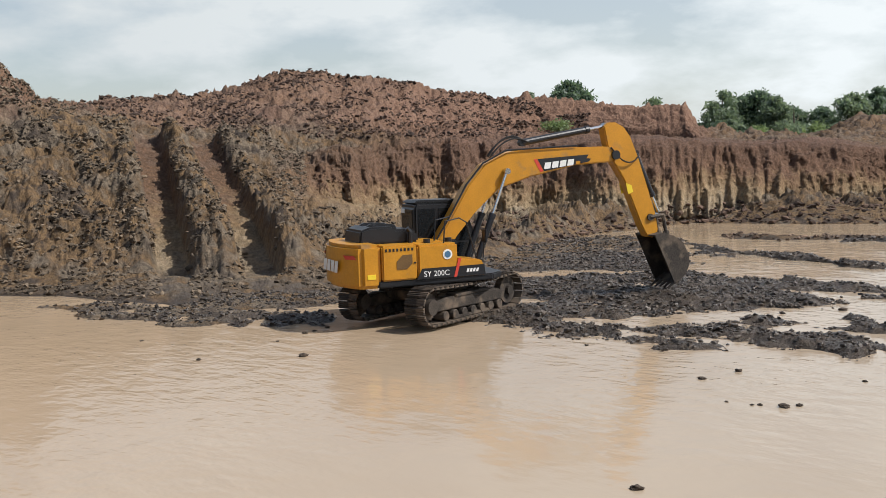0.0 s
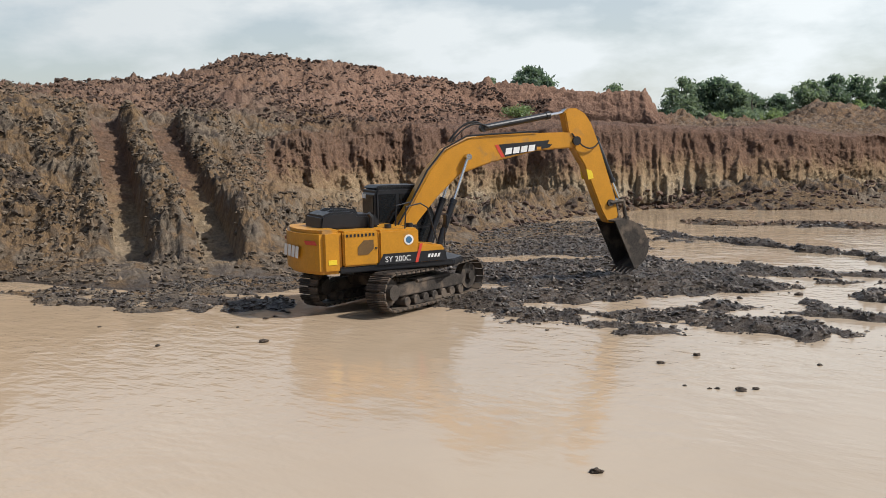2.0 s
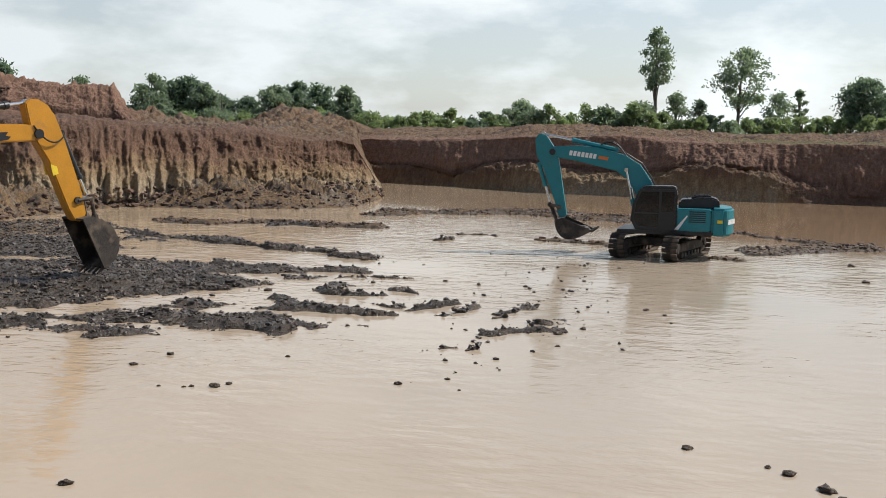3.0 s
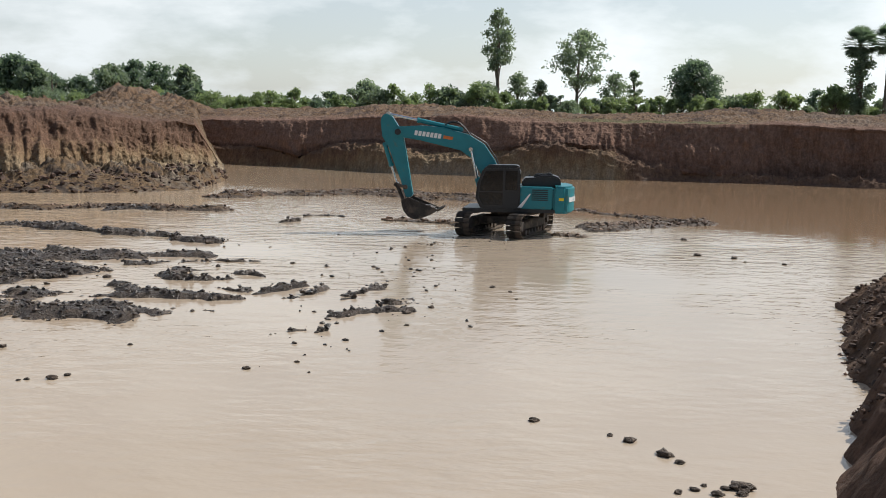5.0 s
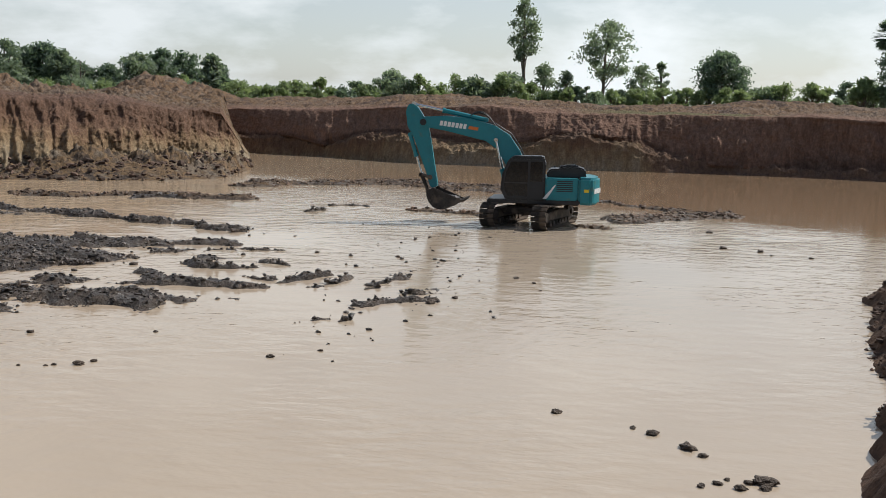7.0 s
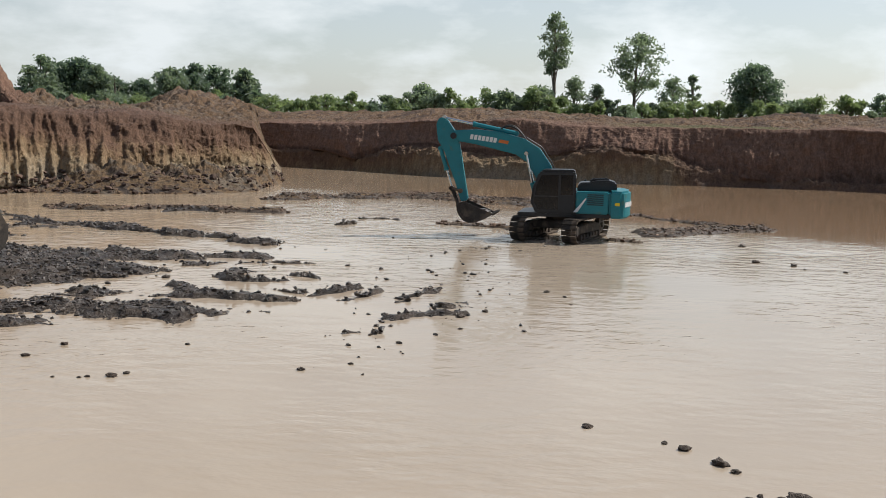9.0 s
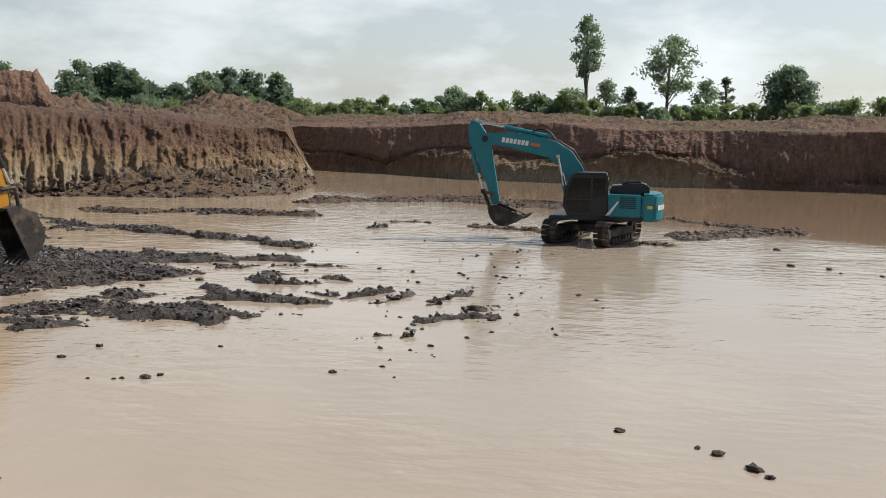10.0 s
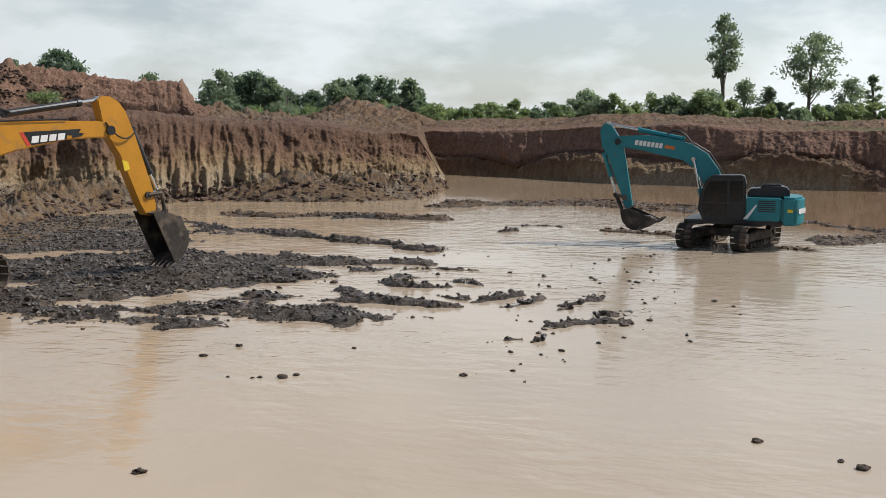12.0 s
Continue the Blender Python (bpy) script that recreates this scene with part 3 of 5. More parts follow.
def water_sheet():
    bm = bmesh.new()
    vs = [bm.verts.new(p) for p in ((-75, 2, 0), (60, 2, 0), (60, 112, 0), (-75, 112, 0))]
    bm.faces.new(vs)
    me = bpy.data.meshes.new("water")
    bm.to_mesh(me)
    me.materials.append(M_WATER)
    return tagged(new("water", me), "shallow tan muddy water with small wind ripples", "water", kind="structure")


water_sheet()


# ---- mud flats standing out of the water ----
# ridges: ends, half width, height
NEAR_STREAKS = [
    (-22.3, 45.41, -18.05, 42.11, 0.42, 0.3), (-18.05, 42.11, -14.58, 40.37, 0.42, 0.3), (-12.04, 38.46, -9.93, 38.2, 0.36, 0.28),
    (-9.93, 38.2, -8.2, 36.61, 0.36, 0.28), (-14.81, 48.25, -12.42, 48.87, 0.5, 0.3), (-12.23, 49.24, -10.16, 48.83, 0.5, 0.35),
    (-12.63, 34.35, -11.13, 33.61, 0.4, 0.3), (-11.13, 33.61, -9.64, 32.63, 0.4, 0.3), (-9.64, 32.63, -8.37, 32.93, 0.4, 0.3),
    (-8.37, 32.93, -7.04, 32.97, 0.4, 0.3), (-8.84, 31.18, -7.02, 31.61, 0.25, 0.2), (-6.78, 31.93, -5.44, 31.86, 0.17, 0.15),
    (-9.21, 29.96, -8.73, 29.84, 0.2, 0.2), (-7.56, 29.76, -6.74, 28.49, 0.3, 0.25), (-6.74, 28.49, -6.08, 28.33, 0.3, 0.25),
    (-8.03, 27.26, -7.18, 26.4, 0.33, 0.28), (-7.18, 26.4, -5.96, 25.18, 0.33, 0.28), (-5.96, 25.18, -4.44, 25.2, 0.33, 0.28),
    (-4.25, 26.26, -3.56, 27.14, 0.15, 0.15), (-5.75, 26.92, -4.34, 26.78, 0.1, 0.08), (-3.37, 25.44, -2.54, 26.74, 0.19, 0.18),
    (-2.15, 25.72, -1.18, 27.51, 0.13, 0.12), (-1.93, 23.45, -0.81, 23.77, 0.3, 0.28), (-1.14, 25.08, -0.68, 25.73, 0.18, 0.15),
    (-3.12, 21.58, -2.82, 21.59, 0.1, 0.1), (-2.46, 21.61, -2.28, 21.65, 0.1, 0.1), (-9.6, 23.69, -8.3, 24.15, 0.42, 0.25),
    (-8.3, 24.15, -7.02, 23.73, 0.42, 0.25), (-7.02, 23.73, -5.88, 23.69, 0.42, 0.25), (-11.32, 22.91, -10.21, 23.71, 0.5, 0.28),
    (-10.21, 23.71, -8.48, 23.02, 0.5, 0.28), (-8.48, 23.02, -6.99, 22.72, 0.5, 0.28), (-6.95, 22.58, -6.63, 22.8, 0.3, 0.28),
    (-5.58, 29.31, -5.04, 28.58, 0.14, 0.15), (-6.55, 43.3, -5.62, 44.49, 0.2, 0.12), (-5.19, 46.13, -4.1, 46.67, 0.2, 0.12),
    (-17.03, 41.3, -13.71, 40.16, 0.42, 0.6), (-13.71, 40.16, -10.98, 38.26, 0.42, 0.6), (-10.98, 38.26, -9.39, 37.78, 0.42, 0.6),
    (-9.39, 37.78, -7.76, 36.31, 0.42, 0.6),
]
FAR_BERMS = [
    (-3.02, 25.33, -2.51, 26.31, 0.13, 0.12), (-3.12, 21.51, -2.31, 21.52, 0.1, 0.08), (-0.8, 45.3, 1.41, 44.81, 0.33, 0.2),
    (4.73, 40.2, 6.13, 40.09, 0.39, 0.2), (6.84, 42.53, 9.85, 45.25, 0.59, 0.35), (-11.46, 59.53, -6.94, 58.49, 0.52, 0.45),
    (-6.94, 58.49, -1.91, 59.88, 0.52, 0.45), (-1.81, 59, 2.31, 56.36, 0.72, 0.6), (7.14, 51.34, 8.35, 49.86, 0.45, 0.35),
    (8.35, 49.86, 12.06, 45.12, 0.45, 0.4), (6.84, 42.34, 12.26, 45.61, 0.59, 0.4), (-1.41, 45.6, 1.41, 43.64, 0.33, 0.15),
    (-1.91, 23.58, -0.8, 23.09, 0.16, 0.2),
    (-20.68, 48.94, -17.68, 48.03, 0.65, 0.7), (-17.68, 48.03, -15.66, 49.95, 0.65, 0.7), (-15.66, 49.95, -12.69, 49, 0.65, 0.7),
    (-12.69, 49, -10.01, 48.33, 0.65, 0.7), (-11.39, 56.52, -8.18, 58.89, 0.7, 0.75), (-8.18, 58.89, -4.48, 61.07, 0.7, 0.75),
    (-4.48, 61.07, -1.15, 60.95, 0.7, 0.75), (-1.15, 60.95, 2.45, 59.2, 0.7, 0.75), (6.91, 43.67, 9.44, 45.71, 0.55, 0.5),
    (9.44, 45.71, 12.19, 46.66, 0.55, 0.5),
]
MAIN_FLAT = [
    (-18.55, 27.89, -12.05, 29.03, 2.2, 0.35), (-17.04, 24.97, -13.05, 25.27, 1.3, 0.3), (-18.14, 23.95, -15.15, 25.32, 2, 0.5),
    (-15.15, 25.32, -10.44, 22.78, 1.1, 0.4), (-19.75, 28.64, -14.86, 32.51, 2.2, 0.5), (-24.56, 33.93, -19.18, 38.71, 2.5, 0.45),
    (-26.27, 38.13, -25.58, 42.88, 3.5, 0.5), (-14.86, 32.51, -9.95, 32.41, 0.9, 0.3), (-11.25, 26.1, -8.24, 26.55, 0.5, 0.2),
    (-8.24, 25.57, -4.73, 25.32, 0.35, 0.2), (-13.45, 26.25, -10.25, 25.63, 0.9, 0.25), (-10.64, 21.39, -9.84, 22.89, 0.5, 0.25),
    (-10.75, 24.83, -6.83, 22.94, 0.45, 0.2), (-30.46, 17.93, -24.26, 19.77, 0.55, 0.2), (-26.8, 17.58, -23.57, 19.9, 0.45, 0.18),
    (-26.36, 21.98, -24.1, 23.45, 0.59, 0.3), (-27.9, 17.8, -24.8, 17.7, 0.35, 0.2), (-24.8, 17.7, -22, 18.5, 0.35, 0.2),
    (-24.4, 19.2, -20.6, 20.4, 0.8, 0.3), (-25.5, 21.5, -22.5, 24.5, 1.6, 0.4), (-31, 20.4, -28.7, 21.5, 0.5, 0.25),
    (-16.89, 22.95, -12.57, 21.98, 0.8, 0.35), (-12.57, 21.98, -9.7, 21.58, 0.6, 0.3), (-17.75, 26.82, -14.64, 27.68, 1.5, 0.4),
    (-14.64, 27.68, -13.29, 30.4, 1, 0.35), (-13, 23.93, -10.67, 23.72, 0.5, 0.25), (-29.31, 32.29, -27.82, 36.63, 1.2, 0.4),
    (-22.66, 35.13, -18.03, 35.02, 0.9, 0.35), (-25.88, 43.17, -21.67, 42.65, 0.6, 0.4),
]


# hollows: place, radius, depth
PITS = [
    (-19.62, 22.81, 1.5, 0.5), (-20.82, 23.67, 1.7, 0.3), (-18.92, 21.55, 1.3, 0.6), (-17.94, 25.73, 0.9, 0.3), (-11.45, 25.9, 0.8, 0.26), (-12.85, 27.44, 0.5, 0.2),
    (-9.85, 27.11, 0.8, 0.3), (-16.26, 30.61, 0.7, 0.22), (-13.45, 23.88, 0.35, 0.2), (-15.55, 26.59, 0.5, 0.2), (-14.06, 35.57, 1.4, 0.3), (-17.57, 38.94, 1.2, 0.25),
    (-9.46, 27.54, 0.75, 0.3), (-12.63, 24.15, 0.6, 0.3), (-11.7, 25.35, 0.4, 0.15),
]


def segment_distance(X, Y, x0, y0, x1, y1):
    dx, dy = x1 - x0, y1 - y0
    t = np.clip(((X - x0) * dx + (Y - y0) * dy) / (dx * dx + dy * dy), 0, 1)
    return np.hypot(X - x0 - t * dx, Y - y0 - t * dy), t


def mud_sheet(name, x0, x1, y0, y1, step, ridges, label, lift=0.1, wet=1.0):
    """Low mud just above the water: soft swells, broken up by lumps so that its edge is ragged and puddles stand in it."""
    xs, ys = np.arange(x0, x1, step), np.arange(y0, y1, step)
    X, Y = np.meshgrid(xs, ys)
    wx = X + 0.5 * vnoise(X * .8, Y * .8, X * 0) + .16 * vnoise(X * 2.6, Y * 2.6, X * 0 + 2)
    wy = Y + 0.5 * vnoise(X * .8, Y * .8, X * 0 + 7) + .16 * vnoise(X * 2.6, Y * 2.6, X * 0 + 5)
    Z = np.full(X.shape, -0.4)
    for ax, ay, bx, by, half, high in ridges:
        d, _ = segment_distance(wx, wy, ax, ay, bx, by)
        top = .5 * lift + .25 * high
        deep = .2 if half > .6 else .3
        swell = np.clip((1.15 if half > .6 else 1.0) - d / half, -1, 1)
        Z = np.maximum(Z, np.where(swell > 0, top - (top + .06) * (1 - swell) ** 2, -.06 + deep * swell))
    lump = 0.1 * fbm(X * .7, Y * .7, X * 0, 3) + 0.075 * fbm(X * 1.9, Y * 1.9, X * 0, 4, 0.75, True) + .03 * fbm(X * 5, Y * 5, X * 0 + 6, 1)
    lump = lump - 0.075
    # drag marks towards the open water, with water standing between them
    along, across = X * 0.93 - Y * 0.37, X * 0.37 + Y * 0.93
    drag = np.clip((X + 17) / 3, 0, 1) * np.clip((-6.5 - X) / 2, 0, 1) * np.clip((34 - Y) / 3, 0, 1)
    lump = lump + drag * (0.15 * vnoise(along * .22, across * 1.25, X * 0 + 3) + 0.06 * vnoise(along * .6, across * 3, X * 0 + 8) - 0.045)
    Z = Z + lump * np.clip((Z + 0.35) / 0.3, 0, 1)
    for px, py, pr, deep in PITS:
        Z = Z - deep * np.clip(1.6 - np.hypot(X - px, Y - py) / pr, 0, 1)
    Z = np.where(Z > 0, Z * .65, Z)
    one = np.ones_like(Z)
    ob = grid_mesh(name, np.stack([X, Y, Z], -1), *X.shape, {"spoil": one, "mud": wet * np.interp(X, [-24, -20], [.3, 1]) * np.interp(Z, [0, .2, .45], [1.2, .8, .55]), "green": 0 * one}, M_SOIL)
    return tagged(ob, label, "mud", kind="structure")



mud_sheet("mud_flat", -32, 4, 15, 52, 0.085, MAIN_FLAT + NEAR_STREAKS, "dark grey churned wet mud flat with clods and puddles", 0.12)
mud_sheet("mud_berm", -26, 16, 37, 72, 0.11, FAR_BERMS, "low brown mud ridges left standing in the water", 0.1, 0.45)


def bank_sheet():
    """The soil bank that runs along the near side of the pit."""
    shore = [(3.16, 7.79), (5.17, 12.08), (6.78, 15.19), (7.93, 16.83), (7.83, 18.31), (8.99, 21.63), (10.75, 25.32), (12.85, 27.83), (17.06, 30.1), (26.04, 31.81)]
    xs, ys = np.arange(2.5, 26, 0.1), np.arange(5, 40, 0.1)
    X, Y = np.meshgrid(xs, ys)
    wy = Y + 0.35 * vnoise(X * 1.1, Y * 1.1, X * 0)
    edge = np.interp(wy, [p[1] for p in shore], [p[0] for p in shore]) + 0.25 * fbm(X * .7, Y * .7, X * 0 + 3, 3)
    edge = edge + np.interp(Y, [12, 14, 18], [-.08, -.1, -.12])
    d = X - edge
    steep = np.interp(Y, [8, 14, 17, 20, 26], [1.08, 1.02, .85, .75, .6])
    Z = np.where(d > 0, np.minimum(d * steep, 2.6 + 0.1 * d), d * 0.8)
    Z = np.maximum(Z, -0.6)
    Z = Z + np.clip(Z + .4, 0, 1) * (0.14 * fbm(X * 1.1, Y * 1.1, Z * 1.1, 3, .6, True) + 0.07 * fbm(X * 3, Y * 3, Z * 3, 3, .6, True)) * np.interp(Y, [13, 17], [.75, 1])
    Z = Z + np.clip(Z + .1, 0, .5) * 0.18 * fbm(X * .9 + Y * .5, Y * .35, Z * .3, 4, .6, True)
    one = np.ones_like(X)
    ob = grid_mesh("bank", np.stack([X, Y, Z], -1), *X.shape, {"spoil": one * np.interp(Y, [15, 18], [0, .3]), "mud": 0 * one, "green": 0 * one, "red": one * .75}, M_SOIL)
    return tagged(ob, "reddish brown crumbly soil bank at the water's edge", "bank", kind="structure")


bank_sheet()


# ---- helpers for things ----
def thing(name, m, label, category, group=""):
    ob = new(name)
    ob.empty_display_size = 0.3
    ob.matrix_basis = m
    return tagged(ob, label, category, group)


def part(name, bm, mat, parent, label="", m=None, smooth=False):
    """Links a bmesh as one mesh under a thing or a part."""
    me = bpy.data.meshes.new(name)
    bm.normal_update()
    bm.to_mesh(me)
    bm.free()
    me.materials.append(mat)
    if smooth:
        me.polygons.foreach_set("use_smooth", np.full(len(me.polygons), True))
    ob = new(name, me)
    ob.parent = parent
    if m is not None:
        ob.matrix_basis = m
    if label:
        ob["label"] = label
    return ob


def soften(bm, width, segments=2):
    edges = [e for e in bm.edges if len(e.link_faces) == 2 and e.calc_face_angle(0) > 0.5]
    bmesh.ops.bevel(bm, geom=edges, offset=width, segments=segments, affect="EDGES", clamp_overlap=True)
    return bm


def box(x0, x1, y0, y1, z0, z1, bevel=0.02, bm=None):
    own = bmesh.new()
    bmesh.ops.create_cube(own, size=1, matrix=Matrix.Translation(((x0 + x1) / 2, (y0 + y1) / 2, (z0 + z1) / 2)) @ Matrix.Diagonal((x1 - x0, y1 - y0, z1 - z0, 1)))
    if bevel:
        soften(own, bevel)
    return join(bm, own)


def join(bm, own):
    if bm is None:
        return own
    me = bpy.data.meshes.new("tmp")
    own.to_mesh(me)
    own.free()
    bm.from_mesh(me)
    bpy.data.meshes.remove(me)
    return bm


def plate(points, y0, y1, bevel=0.02, bm=None):
    """A side profile in x and z, given thickness from y0 to y1."""
    own = bmesh.new()
    a = [own.verts.new((x, y0, z)) for x, z in points]
    b = [own.verts.new((x, y1, z)) for x, z in points]
    own.faces.new(a)
    own.faces.new(b[::-1])
    for i in range(len(a)):
        j = (i + 1) % len(a)
        own.faces.new((a[j], a[i], b[i], b[j]))
    bmesh.ops.recalc_face_normals(own, faces=own.faces)
    if bevel:
        soften(own, bevel)
    return join(bm, own)


def slab(points, z0, z1, bevel=0.02, bm=None):
    """A plan outline in x and y, given height from z0 to z1."""
    own = plate([(x, y) for x, y in points], z0, z1, 0)
    for v in own.verts:
        v.co = (v.co.x, v.co.z, v.co.y)
    bmesh.ops.recalc_face_normals(own, faces=own.faces)
    if bevel:
        soften(own, bevel)
    return join(bm, own)


def rod(p, q, r0, r1=None, sides=12, bm=None, caps=True):
    own = bmesh.new()
    p, q = Vector(p), Vector(q)
    m = Matrix.Translation((p + q) / 2) @ (q - p).to_track_quat("Z", "Y").to_matrix().to_4x4()
    bmesh.ops.create_cone(own, cap_ends=caps, segments=sides, radius1=r0, radius2=r0 if r1 is None else r1, depth=(q - p).length, matrix=m)
    return join(bm, own)


def pipe(points, r, sides=8):
    """One bent tube through the points."""
    pts = [Vector(p) for p in points]
    bm = bmesh.new()
    rings = []
    for i, p in enumerate(pts):
        d = (pts[min(i + 1, len(pts) - 1)] - pts[max(i - 1, 0)]).normalized()
        side = d.cross(Vector((0.12, 1, 0.05))).normalized()
        up = side.cross(d)
        rings.append([bm.verts.new(p + r * (math.cos(a) * side + math.sin(a) * up)) for a in (2 * math.pi * k / sides for k in range(sides))])
    for a, b in zip(rings, rings[1:]):
        for k in range(sides):
            bm.faces.new((a[k], a[(k + 1) % sides], b[(k + 1) % sides], b[k]))
    bm.faces.new(rings[0][::-1])
    bm.faces.new(rings[-1])
    bmesh.ops.recalc_face_normals(bm, faces=bm.faces)
    return bm


def curve_points(a, b, c, count=8):
    a, b, c = Vector(a), Vector(b), Vector(c)
    return [(1 - t) ** 2 * a + 2 * t * (1 - t) * b + t * t * c for t in (i / count for i in range(count + 1))]


def word(text, size, mat, parent, m, name="lettering"):
    cu = bpy.data.curves.new("tmp", "FONT")
    cu.body, cu.size, cu.extrude, cu.align_x = text, size, 0.003, "CENTER"
    ob = bpy.data.objects.new("tmp", cu)
    me = bpy.data.meshes.new_from_object(ob)
    bpy.data.objects.remove(ob)
    me.name = name
    me.materials.append(mat)
    done = new(name, me)
    done.parent, done.matrix_basis = parent, m
    return done


def bars(count, width, height, gap, slant, mat, parent, m, name="brand_mark", thick=0.004):
    """A brand word drawn as plain slanted blocks, lying in its own x-y plane."""
    bm = None
    step = width / count
    for i in range(count):
        x = -width / 2 + i * step
        w = step - gap
        own = bmesh.new()
        lo = [own.verts.new((x + a, b, 0)) for a, b in ((0, 0), (w, 0), (w + slant, height), (slant, height))]
        hi = [own.verts.new(v.co + Vector((0, 0, thick))) for v in lo]
        own.faces.new(hi)
        for k in range(4):
            own.faces.new((lo[k], lo[(k + 1) % 4], hi[(k + 1) % 4], hi[k]))
        bm = join(bm, own)
    return part(name, bm, mat, parent, m=m)


# ---- excavators ----
def shoe_mesh():
    bm = bmesh.new()
    for x0, x1, z0, z1 in ((-0.088, 0.088, 0, 0.035), (-0.07, -0.045, 0.035, 0.062), (-0.012, 0.012, 0.035, 0.062), (0.045, 0.07, 0.035, 0.062)):
        box(x0, x1, -0.3, 0.3, z0, z1, 0, bm)
    me = bpy.data.meshes.new("shoe")
    bm.to_mesh(me)
    bm.free()
    me.materials.append(M_STEEL)
    return me


SHOE = shoe_mesh()


def crawler(parent, m):
    """One track: its side frame, with chain shoes, rollers, sprocket and idler."""
    L, r, zc = 1.76, 0.43, 0.50
    bm = plate([(-1.5, .34), (1.45, .30), (1.55, .5), (1.2, .62), (-1.1, .66), (-1.55, .58)], -.17, .17, .03)
    box(-.75, .75, -.2, .2, .62, .70, .02, bm)
    frame_ob = part("track", bm, M_STEEL, parent, "mud-caked steel crawler track", m)
    total = 4 * L + 2 * math.pi * r
    n = 48
    for i in range(n):
        s = (i + 0.5) / n * total
        if s < 2 * L:
            x, z, a = -L + s, zc + r, 0
        elif s < 2 * L + math.pi * r:
            a = (s - 2 * L) / r
            x, z = L + math.sin(a) * r, zc + math.cos(a) * r
        elif s < 4 * L + math.pi * r:
            x, z, a = L - (s - 2 * L - math.pi * r), zc - r, math.pi
        else:
            a = math.pi + (s - 4 * L - math.pi * r) / r
            x, z = -L + math.sin(a) * r, zc + math.cos(a) * r
        sag = -0.05 * math.sin(math.pi * (x + L) / (2 * L)) if a == 0 else 0
        o = new("shoe", SHOE)
        o.parent = frame_ob
        o.matrix_basis = Matrix.Translation((x, 0, z + sag)) @ Matrix.Rotation(a, 4, "Y")
    for x in (-1.2, -.8, -.4, 0, .4, .8, 1.2):
        part("roller", soften(rod((x, -.22, .20), (x, .22, .20), .125, sides=16), .015, 1), M_STEEL, frame_ob)
    part("idler", rod((L, -.1, zc), (L, .1, zc), .36, sides=24, bm=rod((L, -.2, zc), (L, .2, zc), .13)), M_STEEL, frame_ob)
    bm = rod((-L, -.06, zc), (-L, .06, zc), .34, sides=24)
    rod((-L, -.24, zc), (-L, .24, zc), .2, sides=20, bm=bm)
    for k in range(21):
        a = k * 2 * math.pi / 21
        box(-L + math.cos(a) * .36 - .02, -L + math.cos(a) * .36 + .02, -.04, .04, zc + math.sin(a) * .36 - .02, zc + math.sin(a) * .36 + .02, 0, bm)
    part("sprocket", bm, M_STEEL, frame_ob)
    part("chain_guard", plate([(-.9, .08), (.9, .08), (.85, .16), (-.85, .16)], -.21, .21, .01), M_STEEL, frame_ob)
    return frame_ob


def ram(parent, p, q, y, r, split, name, mats):
    """A hydraulic ram from p to q in the arm's plane: barrel, rod and eyes."""
    p, q = Vector((p[0], y, p[1])), Vector((q[0], y, q[1]))
    mid = p.lerp(q, split)
    bm = rod(p, mid, r, sides=14)
    rod(p - Vector((0, .07, 0)), p + Vector((0, .07, 0)), r * 1.1, bm=bm)
    rod(mid - (q - p).normalized() * .12, mid, r * 1.18, sides=14, bm=bm)
    barrel = part(name, bm, mats[0], parent)
    bm = rod(mid, q, r * .52, sides=12)
    rod(q - Vector((0, .08, 0)), q + Vector((0, .08, 0)), r * 1.0, bm=bm)
    part("rod", bm, mats[1], barrel, "bright chrome ram rod")
    return barrel


def bucket(parent, curve, teeth_dir, width, load):
    """curve: outer line of the shell in x and z from its hinge round to the lip."""
    bm = None
    inner = []
    for i, (x, z) in enumerate(curve):
        a, b = curve[max(i - 1, 0)], curve[min(i + 1, len(curve) - 1)]
        t = Vector((b[0] - a[0], b[1] - a[1])).normalized()
        inner.append((x + teeth_dir[2] * t.y * .05, z - teeth_dir[2] * t.x * .05))
    bm = plate(curve + inner[::-1], -width / 2, width / 2, .008)
    for y in (-width / 2, width / 2 - .03):
        plate(curve, y - .012, y + .042, .008, bm)
    ob = part("bucket", bm, M_STEEL, parent, "worn muddy steel digging bucket")
    end = Vector((curve[-1][0], 0, curve[-1][1]))
    d = Vector((teeth_dir[0], 0, teeth_dir[1]))
    for k in range(5):
        y = -width / 2 + .08 + k * (width - .16) / 4
        part("tooth", rod(end + Vector((0, y, 0)) - d * .08, end + Vector((0, y, 0)) + d * .22, .062, .028, 6), M_STEEL, ob)
    if load:
        part("mud_load", lump_bmesh(load[0], load[1], width * .44, 3), M_SOIL_DARK, ob, "heap of dark wet mud")
    return ob


def lump_bmesh(centre, size, half, seed):
    bm = bmesh.new()
    bmesh.ops.create_icosphere(bm, subdivisions=3, radius=1)
    for v in bm.verts:
        n = 1 + .35 * noise.noise(v.co * 2.3 + Vector((seed, 0, 0))) + .2 * noise.noise(v.co * 6)
        v.co = Vector((centre[0] + v.co.x * n * size[0], v.co.y * n * half, centre[1] + v.co.z * n * size[1]))
    return bm


M_SOIL_DARK = material("dark_mud", (0.064, 0.049, 0.036), 0.3, islands=0.6, spread=0.5, bump=0.8, distance=0.04)


